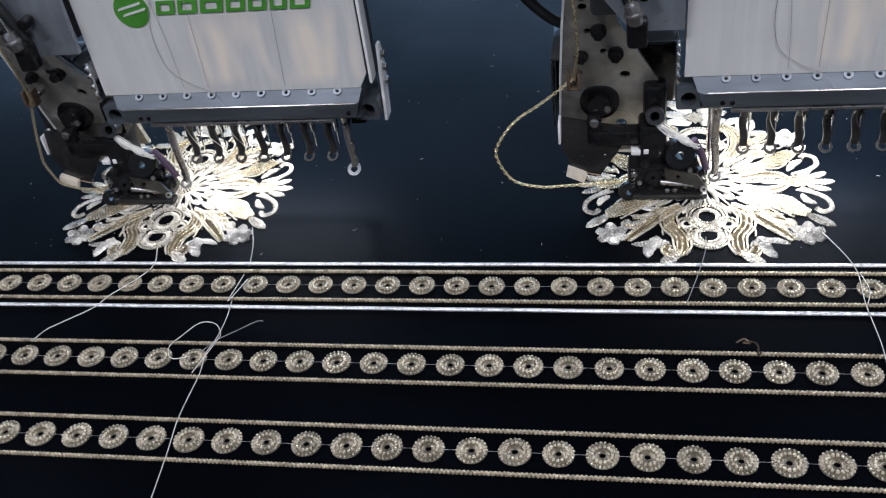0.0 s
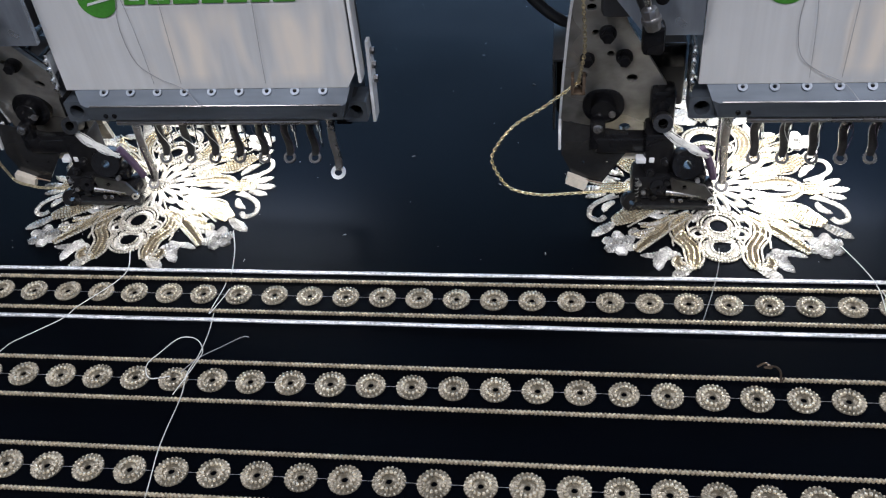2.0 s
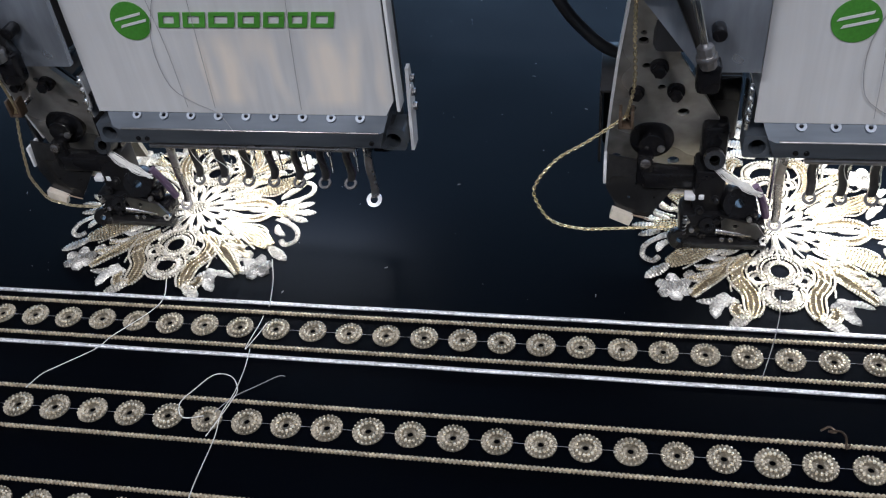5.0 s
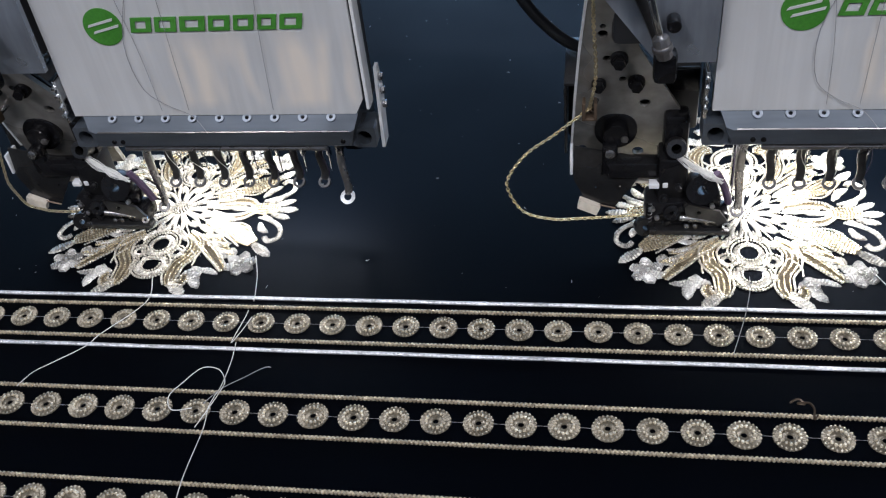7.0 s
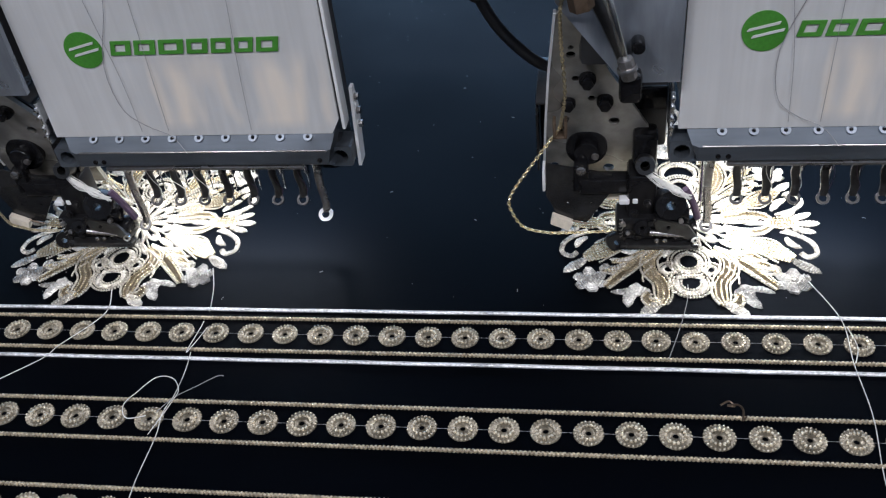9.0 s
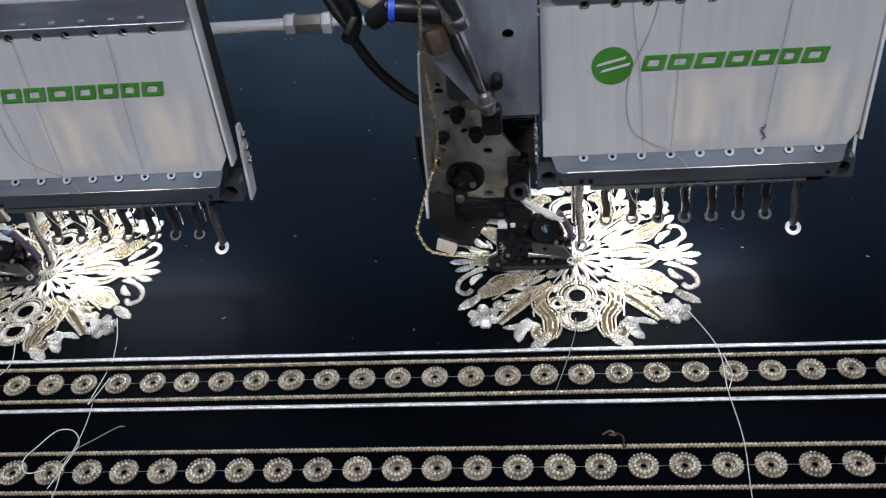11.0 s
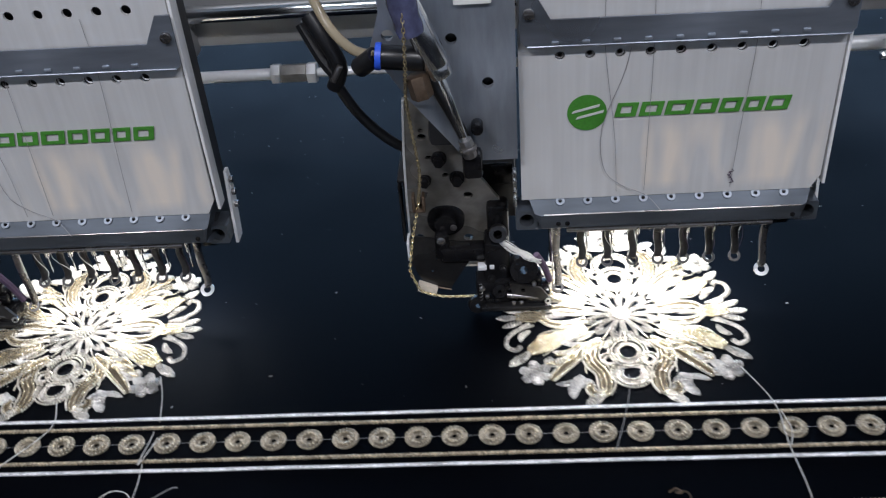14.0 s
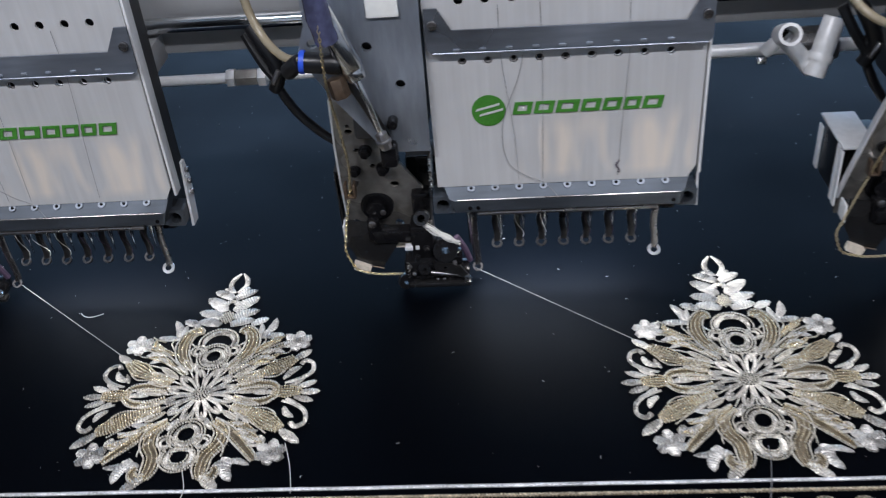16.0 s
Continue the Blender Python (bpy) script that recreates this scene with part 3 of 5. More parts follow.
def sequin_attachment():
    dev = thing("sequin_attachment", (0.3, 0.1, 0), "dark steel sequin feeder with levers and air cylinder", "feeder", "sequin feeders")
    # upper carrying plate
    outline = [(0.2515, 0.187), (0.2325, 0.219), (0.2400, 0.242), (0.2400, 0.34), (0.3200, 0.34), (0.3185, 0.140), (0.287, 0.140)]
    holes = [(0.2813, 0.2232, 0.0036), (0.3018, 0.194, 0.0036), (0.2440, 0.2275, 0.0036)]
    part("carrying_plate", Shape().plate(outline, holes, panel_place(0.066), 0.004), GREY_PLATE, dev, "grey steel carrying plate with round holes", False)
    part("arm_casing", Shape().box((0.262, 0.074, 0.146), (0.317, 0.160, 0.33), 0.004), DARK_PAINT, dev, "dark casing behind the plate")
    part("label_plate", Shape().box((0.284, 0.063, 0.2445), (0.306, 0.066, 0.275), 0.0008), WHITE_PLASTIC, dev, "blank white label plate")
    # leaning face plate
    outline = [(0.2495, 0.183), (0.2445, 0.135), (0.2415, 0.094), (0.2390, 0.046), (0.2405, 0.030), (0.3090, 0.030), (0.3105, 0.074), (0.2785, 0.138), (0.2650, 0.183)]
    holes = [(0.257, 0.1505, 0.0030), (0.2570, 0.1565, 0.0018), (0.2836, 0.0905, 0.0035), (0.2450, 0.0445, 0.0034), (0.2815, 0.042, 0.0038), (0.2597, 0.1305, 0.0024), (0.2695, 0.1125, 0.0024)]
    part("face_plate", Shape().plate(outline, holes, lambda u, v, d: slant(u, v, -d), 0.004), DARK_PLATE, dev, "burnished leaning steel plate with slots", False)
    # added sheet, stands in for the darkness inside the holes
    part("backing_plate", Shape().plate([(0.2460, 0.040), (0.3060, 0.040), (0.3060, 0.074), (0.2760, 0.134), (0.2520, 0.165)], [], lambda u, v, d: slant(u, v, -0.009 - d), 0.002), SMOKED, dev, "dark sheet added to darken the plate holes", False)
    part("plate_edge", Shape().box((0.2375, 0.096, 0.040), (0.2395, 0.110, 0.056), 0.0006), FLANGE, dev, "bright bent plate edge")
    rim = Shape()
    for (xa, za), (xb, zb) in (((0.2386, 0.050), (0.2411, 0.094)), ((0.2411, 0.094), (0.2441, 0.135)), ((0.2441, 0.135), (0.2490, 0.183))):
        lo, hi = slant(xa, za, 0.0004), slant(xb, zb, 0.0004)
        rim.add([(x + dx, y + dy, z) for x, y, z in (lo, hi) for dx, dy in ((-0.0012, 0), (0.0003, 0), (0.0003, 0.006), (-0.0012, 0.006))],
                [(0, 1, 5, 4), (1, 2, 6, 5), (2, 3, 7, 6), (3, 0, 4, 7), (0, 3, 2, 1), (4, 5, 6, 7)])
    part("plate_rim", rim, CAST, dev, "bright cut edge of the plate", False)
    for x, z, r, deep in ((0.2668, 0.1315, 0.0052, 0.010), (0.2775, 0.1115, 0.0052, 0.010), (0.2553, 0.1095, 0.0045, 0.008)):
        part("clamp_knob", knob(x, z, r, deep), BLACK_METAL, dev, "black clamp screw")
    disc = part("tension_disc", Shape().rod(slant(0.2665, 0.0675, -0.001), slant(0.2665, 0.0675, 0.005), 0.0135, 28).rod(slant(0.2665, 0.0675, 0.004), slant(0.2665, 0.0675, 0.012), 0.008, 20), BLACK_METAL, dev, "round black spring disc")
    part("disc_screw", Shape().rod(slant(0.272, 0.066, 0.010), slant(0.272, 0.066, 0.014), 0.0024, 8), WORN_STEEL, disc, "small steel screw")
    part("lever", Shape().box((0.262, 0.094, 0.0385), (0.308, 0.106, 0.0505), 0.002).box((0.258, 0.095, 0.040), (0.268, 0.104, 0.062), 0.002), BLACK_METAL, dev, "black lever")
    part("lever_screw", Shape().rod((0.263, 0.097, 0.0585), (0.263, 0.0915, 0.0595), 0.0033, 10), WORN_STEEL, dev, "steel screw on the lever")
    boss = part("pivot_boss", Shape().hoop((0.3035, 0.0925, 0.0645), (0, -0.93, 0.36), 0.0032, 0.0064, 0.010, 22), SMOKED, dev, "steel ring boss")
    part("pivot_arm", Shape().box((0.296, 0.097, 0.056), (0.3115, 0.112, 0.084), 0.003), BLACK_METAL, boss, "black pivot arm")
    motor = part("motor", Shape().box((0.2915, 0.1215, 0.058), (0.3185, 0.152, 0.1035), 0.0025), RUBBER, dev, "black motor block")
    part("motor_cover", Shape().box((0.2925, 0.1195, 0.088), (0.3175, 0.123, 0.1045), 0.0012), BLACK_METAL, motor, "black cover")
    strip = part("side_strip", Shape().box((0.3150, 0.072, 0.099), (0.3172, 0.090, 0.130), 0.0006), CHROME, dev, "bright side strip")
    for z in (0.126, 0.120, 0.112, 0.106):
        part("strip_screw", Shape().rod((0.3161, 0.0725, z), (0.3161, 0.0695, z), 0.0014, 8), CHROME, strip, "small bright screw")
    # lower flap with its clip
    outline = [(0.2405, 0.060), (0.2395, 0.0365), (0.2480, 0.0190), (0.2670, 0.0145), (0.2830, 0.0390), (0.2830, 0.0520)]
    flap = part("lower_flap", Shape().plate(outline, [(0.2585, 0.040, 0.0009), (0.2700, 0.030, 0.0009), (0.2540, 0.030, 0.0009)], lambda u, v, d: (u, 0.0985 - (0.05 - v) * 0.1 + d, v), 0.0016), SMOKED, dev, "dark folded flap", False)
    part("flap_clip", Shape().plate([(0.2440, 0.0232), (0.2575, 0.0170), (0.2550, 0.0105), (0.2425, 0.0165)], [], lambda u, v, d: (u, 0.0905 + d, v), 0.005), TAN, flap, "tan plastic clip", False)
    part("flap_edge", Shape().rod((0.2475, 0.0945, 0.0190), (0.2675, 0.0935, 0.0145), 0.0006, 6), BRASS, flap, "worn edge")
    part("cross_bar", Shape().box((0.270, 0.100, 0.0300), (0.296, 0.108, 0.0375), 0.001), TAN, dev, "tan cross bar")
    # foot assembly close to the cloth
    foot = part("feed_foot", Shape().box((0.286, 0.084, 0.0075), (0.328, 0.104, 0.0270), 0.003).box((0.293, 0.088, 0.025), (0.312, 0.110, 0.058), 0.003).box((0.322, 0.082, 0.006), (0.3395, 0.100, 0.0185), 0.003), BLACK_METAL, dev, "black feed foot")
    part("feed_wheel", Shape().hoop((0.2860, 0.084, 0.0075), (0.3, -0.9, 0.2), 0.002, 0.0065, 0.006, 20), BLACK_METAL, foot, "black knurled wheel")
    part("feed_wheel", Shape().hoop((0.3030, 0.0835, 0.0200), (0.1, -0.95, 0.3), 0.0015, 0.0055, 0.005, 20), BLACK_METAL, foot, "black knurled wheel")
    part("guide_tongue", Shape().rod((0.308, 0.0815, 0.0170), (0.331, 0.0815, 0.0135), 0.0024, 10, 0.0012), WORN_STEEL, foot, "grey guide tongue")
    part("base_strip", Shape().box((0.289, 0.0795, 0.0030), (0.3405, 0.088, 0.0072), 0.0012), SMOKED, foot, "dark base strip")
    part("tip_ring", Shape().hoop((0.3375, 0.0805, 0.0115), (0.15, -0.95, 0.25), 0.0010, 0.0026, 0.0026, 14), CHROME, foot, "bright ring at the tip")
    part("feed_cam", Shape().hoop((0.3205, 0.090, 0.0350), (0.1, -0.95, 0.3), 0.003, 0.0105, 0.012, 22).box((0.312, 0.086, 0.020), (0.334, 0.100, 0.030), 0.003), BLACK_METAL, foot, "black curved feed cam")
    for x, z in ((0.294, 0.0150), (0.313, 0.0085), (0.3185, 0.0085), (0.328, 0.0250)):
        part("foot_screw", Shape().rod((x, 0.0845, z), (x, 0.0815, z + 0.0008), 0.0017, 8), WORN_STEEL, foot, "small steel screw")
    for x, z, r, deep in ((0.2905, 0.0225, 0.0016, 0.004), (0.3005, 0.0110, 0.0020, 0.003), (0.3080, 0.0235, 0.0022, 0.004), (0.3150, 0.0150, 0.0014, 0.003), (0.3250, 0.0125, 0.0013, 0.004), (0.2975, 0.0300, 0.0019, 0.003), (0.3060, 0.0390, 0.0017, 0.004), (0.3340, 0.0150, 0.0016, 0.003)):
        part("foot_pin", Shape().rod((x, 0.0850, z), (x + 0.0006, 0.0850 - deep, z + 0.0005), r, 8).hoop((x, 0.0846, z), (0.1, -0.95, 0.3), r, r * 1.6, 0.0012, 14), WORN_STEEL if r < 0.0017 else BLACK_METAL, foot, "small pin with a collar")
    coil = [(0.2895 + 0.0012 * math.cos(i * 0.9), 0.0835 + 0.0012 * math.sin(i * 0.9), 0.0100 + i * 0.00042) for i in range(42)]
    part("return_spring", Shape().tube(coil, 0.00035, 5), WORN_STEEL, foot, "thin steel coil spring")
    part("feed_ramp", Shape().plate([(0.3100, 0.0290), (0.3330, 0.0225), (0.3400, 0.0120), (0.3360, 0.0105), (0.3120, 0.0190)], [(0.3200, 0.0215, 0.0016)], lambda u, v, d: (u, 0.0805 + d, v), 0.0022), SMOKED, foot, "dark sloping feed plate", False)
    tuft = Shape()
    for _ in range(26):
        j = [random.uniform(-0.0022, 0.0022) for _ in range(6)]
        tuft.tube(spline([(0.305 + j[0], 0.0895, 0.0600 + j[1]), (0.314 + j[2], 0.0865 + j[0], 0.0535 + j[3]), (0.323 + j[1], 0.0850 + j[4], 0.0490 + j[5]), (0.332 + j[3], 0.0860, 0.0425 + j[2])], 9), 0.00022, 4)
    part("lint_tuft", tuft, THREAD_WHITE, foot, "tuft of frayed white thread")
    part("stop_block", Shape().box((0.2880, 0.0865, 0.0360), (0.2945, 0.0930, 0.0395), 0.0006).box((0.2965, 0.0875, 0.0360), (0.3000, 0.0930, 0.0400), 0.0006), FLANGE, foot, "bright stop block")
    part("thread_spool", Shape().tube(spline([(0.330, 0.093, 0.044), (0.336, 0.094, 0.032), (0.340, 0.096, 0.018)], 8), 0.0026, 8), THREAD_DARK, foot, "purple thread wound on the foot")
    # air cylinder and hoses
    cyl = part("air_cylinder", Shape().rod((0.2560, 0.046, 0.262), (0.2735, 0.046, 0.2160), 0.0078, 22), CHROME, dev, "silver air cylinder barrel")
    part("cylinder_cap", Shape().rod((0.2725, 0.046, 0.219), (0.2760, 0.046, 0.2095), 0.0070, 18), CHROME, cyl, "bright cylinder cap")
    part("piston_rod", Shape().rod((0.2752, 0.046, 0.2105), (0.2872, 0.047, 0.1640), 0.0021, 14).rod((0.2720, 0.049, 0.209), (0.2855, 0.049, 0.170), 0.0010, 8), CHROME, cyl, "thin bright piston rod")
    part("rod_end", Shape().rod((0.2865, 0.047, 0.1665), (0.2895, 0.047, 0.1540), 0.0045, 8).hoop((0.288, 0.047, 0.160), (0.25, 0, -0.97), 0.002, 0.0056, 0.003, 16), WORN_STEEL, cyl, "threaded rod end")
    part("rod_fork", Shape().box((0.284, 0.046, 0.1375), (0.2965, 0.058, 0.1560), 0.003).rod((0.2940, 0.054, 0.168), (0.2940, 0.064, 0.168), 0.0038, 16), BLACK_METAL, cyl, "black fork joint")
    part("link_arm", Shape().tube(spline([(0.262, 0.060, 0.212), (0.270, 0.060, 0.196), (0.2795, 0.060, 0.176), (0.290, 0.060, 0.150)], 8), 0.0036, 10), SMOKED, cyl, "grey link arm")
    fit = part("air_fitting", Shape().rod((0.2400, 0.046, 0.2235), (0.2660, 0.046, 0.2205), 0.0072, 18).rod((0.2385, 0.046, 0.224), (0.2270, 0.052, 0.2140), 0.0060, 14), RUBBER, dev, "black elbow air fitting")
    part("fitting_ring", Shape().hoop((0.2402, 0.046, 0.2236), (1, 0, -0.1), 0.0045, 0.0080, 0.0035, 20), BLUE_PLASTIC, fit, "blue release ring")
    part("fitting_nut", Shape().rod((0.2610, 0.044, 0.212), (0.2640, 0.043, 0.1975), 0.0068, 6), BRASS, fit, "brown brass nut")
    part("air_hose", Shape().tube(spline([(0.2385, 0.046, 0.224), (0.2230, 0.060, 0.2230), (0.2080, 0.075, 0.2330), (0.1980, 0.085, 0.2560), (0.1960, 0.090, 0.300), (0.20, 0.10, 0.36)], 26), 0.0031, 10), HOSE, dev, "translucent amber air hose")
    part("cable", Shape().tube(spline([(0.2020, 0.120, 0.200), (0.1985, 0.120, 0.180), (0.2080, 0.120, 0.1560), (0.2220, 0.120, 0.1370), (0.2400, 0.120, 0.1220), (0.262, 0.128, 0.112)], 26), 0.0036, 10), RUBBER, dev, "thick black cable")
    part("cable_knot", Shape().tube(spline([(0.187, 0.125, 0.220), (0.196, 0.120, 0.205), (0.204, 0.118, 0.186), (0.198, 0.120, 0.170)], 12), 0.0055, 10).tube(spline([(0.180, 0.13, 0.212), (0.192, 0.122, 0.190), (0.203, 0.118, 0.176)], 10), 0.004, 8), RUBBER, dev, "knot of black cables")
    part("cable_tip", Shape().rod((0.2055, 0.112, 0.189), (0.199, 0.112, 0.178), 0.0022, 10), WORN_STEEL, dev, "bright cable connector")
    part("film_wrap", Shape().tube(spline([(0.2560, 0.0375, 0.30), (0.2570, 0.0370, 0.262), (0.2610, 0.0375, 0.240)], 8), [0.0088, 0.0090, 0.0084, 0.0080, 0.0086, 0.0078, 0.0082, 0.0076], 12), FILM, cyl, "crumpled clear film round the barrel")
    frame_side = part("side_frame", Shape().plate([(0.122, 0.040), (0.168, 0.050), (0.172, 0.094), (0.150, 0.096), (0.122, 0.094)], [(0.135, 0.055, 0.003), (0.158, 0.085, 0.003)], lambda u, v, d: (0.2395 + d, u, v), 0.003), SMOKED, dev, "dark steel side frame", False)
    part("frame_edge", Shape().box((0.2335, 0.1130, 0.0450), (0.2352, 0.1190, 0.0950), 0.0006), SMOKED, frame_side, "bent frame edge")
    part("frame_edge", Shape().box((0.2335, 0.1205, 0.0460), (0.2352, 0.1265, 0.0960), 0.0006), SMOKED, frame_side, "bent frame edge")
    part("frame_edge", Shape().box((0.2335, 0.1640, 0.0500), (0.2352, 0.1725, 0.0900), 0.0006), SMOKED, frame_side, "bent frame edge")
    part("frame_edge", Shape().box((0.2335, 0.1130, 0.0965), (0.2600, 0.1725, 0.0990), 0.0008), SMOKED, frame_side, "bent frame top")
    part("side_motor", Shape().box((0.2352, 0.127, 0.048), (0.272, 0.164, 0.0962), 0.003), RUBBER, frame_side, "black motor behind the plate")
    # chain guide
    guide = part("chain_guide", Shape().box((0.2455, 0.086, 0.0885), (0.2475, 0.094, 0.1010), 0.0004).box((0.2525, 0.086, 0.0885), (0.2545, 0.094, 0.1010), 0.0004).box((0.2455, 0.086, 0.0885), (0.2545, 0.094, 0.0900), 0.0004), BRASS, dev, "small brass chain guide")
    part("guide_post", Shape().rod((0.2505, 0.092, 0.092), (0.2560, 0.106, 0.096), 0.0018, 8), WORN_STEEL, guide, "steel guide post")
    return dev


head, needle_bar = embroidery_head()
device = sequin_attachment()
heads, devices, bars = [head], [device], [needle_bar]
for dx in (-0.4, 0.4):
    h = copy_thing(head, pose(0.4 + dx, 0.1, 0))
    heads.append(h)
    bars += [o for o in h.children if o.name.startswith("working_needle_bar")]
    devices.append(copy_thing(device, pose(0.3 + dx, 0.1, 0)))

for k in range(5):
    a = k * 1.3
    pts = spline([(0.4555 + 0.0013 * math.sin(a), 0.0738, 0.110 + 0.002 * k), (0.4565 + 0.0013 * math.cos(a), 0.0730, 0.1115 + 0.002 * k), (0.4550 + 0.0013 * math.sin(a + 2), 0.0738, 0.1125 + 0.002 * k)], 7)
    part("thread_tuft", Shape().tube(pts, 0.00032, 5), THREAD_DARK, head, "tuft of purple thread")


def plain_rod(dx):
    rod = thing("coupling_rod", (0.1 + dx, 0.2, 0.145), "pale plain coupling rod between heads", "rod", "coupling rods")
    part("bar", Shape().rod((0.04 + dx, 0.2, 0.1452), (0.330 + dx, 0.2, 0.1460), 0.0056, 18), CAST, rod)
    part("rod_bracket", Shape().box((0.055 + dx, 0.195, 0.140), (0.065 + dx, 0.265, 0.165), 0.001), PAINT, rod)


def coupling_rod(dx):
    rod = thing("coupling_rod", (0.1 + dx, 0.2, 0.145), "bright steel coupling rod with turnbuckle between heads", "rod", "coupling rods")
    o = dx
    part("bar", Shape().rod((0.04 + o, 0.2, 0.1452), (0.140 + o, 0.2, 0.1452), 0.0046, 16), FLANGE, rod)
    part("bar", Shape().rod((0.170 + o, 0.2, 0.1447), (0.330 + o, 0.2, 0.1447), 0.0036, 16), FLANGE, rod)
    part("nut", Shape().rod((0.1365 + o, 0.2, 0.1455), (0.1440 + o, 0.2, 0.1455), 0.0080, 6), FLANGE, rod)
    part("sleeve", Shape().rod((0.1440 + o, 0.2, 0.1453), (0.1640 + o, 0.2, 0.1453), 0.0074, 6), DARK_PLATE, rod)
    part("nut", Shape().rod((0.1640 + o, 0.2, 0.1450), (0.1715 + o, 0.2, 0.1450), 0.0084, 6), FLANGE, rod)
    part("rod_bracket", Shape().box((0.055 + o, 0.195, 0.140), (0.065 + o, 0.265, 0.165), 0.001), PAINT, rod)


coupling_rod(0.0)
plain_rod(0.4)
# the cables of the end feeder hang further out
for o in devices[2].children:
    if o.name.startswith("cable"):
        o.matrix_basis = pose(0.040, 0, -0.004) @ o.matrix_basis
    # its frame edges get a paler metal that paints in the light they catch
    for edge in o.children:
        if edge.name.startswith("frame_edge"):
            edge.data = edge.data.copy()
            edge.data.materials[0] = CAST

ARM = pose(0.0030, 0.0, 0.0035)
arm = thing("lever_arm", (0.61, 0.2, 0.15), "pale cast lever arm on the coupling rod", "lever")
part("boss", Shape().hoop((0.5880, 0.155, 0.173), (-0.1, -0.9, 0.4), 0.0062, 0.0088, 0.034, 24), CAST, arm, "open round boss")
part("boss_bore", Shape().rod((0.5880, 0.164, 0.168), (0.5880, 0.176, 0.163), 0.0058, 18), BLACK_METAL, arm, "dark bore")
part("web", Shape().tube([(0.589, 0.164, 0.167), (0.614, 0.163, 0.139)], [0.0066, 0.0074], 12).rod((0.577, 0.17, 0.152), (0.588, 0.168, 0.165), 0.0055, 12), CAST, arm, "cast web")
part("socket", Shape().rod((0.6130, 0.155, 0.137), (0.6270, 0.168, 0.180), 0.0085, 20).hoop((0.6175, 0.159, 0.151), (0.3, 0.28, 0.9), 0.007, 0.0098, 0.006, 20), CAST, arm, "cast socket")
part("screw", Shape().rod((0.571, 0.165, 0.148), (0.578, 0.165, 0.148), 0.0032, 8), CHROME, arm, "bright screw")
part("clamp", Shape().box((0.604, 0.18, 0.138), (0.640, 0.215, 0.155), 0.003), WORN_STEEL, arm, "clamp on the rod")
arm.matrix_world = ARM @ pose(0.61, 0.2, 0.15)


# ---- embroidered cloth ----
MM = 0.001


def satin(shape, pts, widths, high=1.3, step=0.95):
    """A padded satin-stitched stroke in millimetres: a domed band whose threads lie across it."""
    rough = spline([(p[0], p[1], 0) for p in pts], 40)
    length = sum((b - a).length for a, b in zip(rough, rough[1:]))
    n = max(6, int(length / step))
    line = spline([(p[0], p[1], 0) for p in pts], n)
    prof = ((-1.0, 0.0), (-0.86, 0.55), (-0.45, 0.92), (0, 1.0), (0.45, 0.92), (0.86, 0.55), (1.0, 0.0))
    verts, faces = [], []
    for i in range(n):
        t = i / (n - 1)
        x = t * (len(widths) - 1)
        k = min(int(x), len(widths) - 2)
        u = x - k
        u = u * u * (3 - 2 * u)
        w = (widths[k] * (1 - u) + widths[k + 1] * u) / 2
        d = (line[min(i + 1, n - 1)] - line[max(i - 1, 0)]).normalized()
        side = Vector((-d.y, d.x, 0))
        ridge = (0.34 if i % 2 else -0.34) + random.uniform(-0.12, 0.12)
        w2 = max(w * (0.95 if i % 2 else 0.80), 0.12)
        for a, h in prof:
            p = line[i] + side * (a * w2) + d * (a * 0.35)
            verts.append((p.x * MM, p.y * MM, max(0.0, h * (min(high, 0.45 + w * 0.42) + ridge)) * MM))
    k = len(prof)
    for i in range(n - 1):
        for j in range(k - 1):
            a = i * k + j
            faces.append((a, a + k, a + k + 1, a + 1))
    faces.append(tuple(range(k)))
    faces.append(tuple(range((n - 1) * k, n * k))[::-1])
    return shape.add(verts, faces)


def leaf(shape, a, b, w, bend=0.0, tip=0.35):
    mid = ((a[0] + b[0]) / 2 - (b[1] - a[1]) * bend, (a[1] + b[1]) / 2 + (b[0] - a[0]) * bend)
    return satin(shape, [a, mid, b], [tip * w * 1.25, 1.02 * w, 1.28 * w, 0.98 * w, 0.2 * w])


def beaded_leaf(shape, a, b, w, bend=0.0):
    """A leaf outlined with small beads round a thin satin vein."""
    mid = ((a[0] + b[0]) / 2 - (b[1] - a[1]) * bend, (a[1] + b[1]) / 2 + (b[0] - a[0]) * bend)
    for side in (0.5, -0.5):
        beads(shape, offset_line([a, mid, b], [0.1 * w * side, 0.9 * w * side, w * side, 0.8 * w * side, 0.05]), 0.95, 1.9, 0.9)
    return satin(shape, [a, mid, b], [0.1 * w, 0.9 * w, 0.95 * w, 0.7 * w, 0.1 * w], 0.6)


def beads(shape, pts, r=1.05, gap=2.1, z=0.95):
    rough = spline([(p[0], p[1], 0) for p in pts], 60)
    run, need = 0.0, 0.0
    for a, b in zip(rough, rough[1:]):
        seg = (b - a).length
        while need <= run + seg and seg > 0:
            p = a + (b - a) * ((need - run) / seg)
            shape.bead((p.x * MM, p.y * MM, (z + random.uniform(-0.08, 0.08)) * MM), r * MM, 0.9, 6, 4)
            need += gap * random.uniform(0.92, 1.08)
        run += seg
    return shape


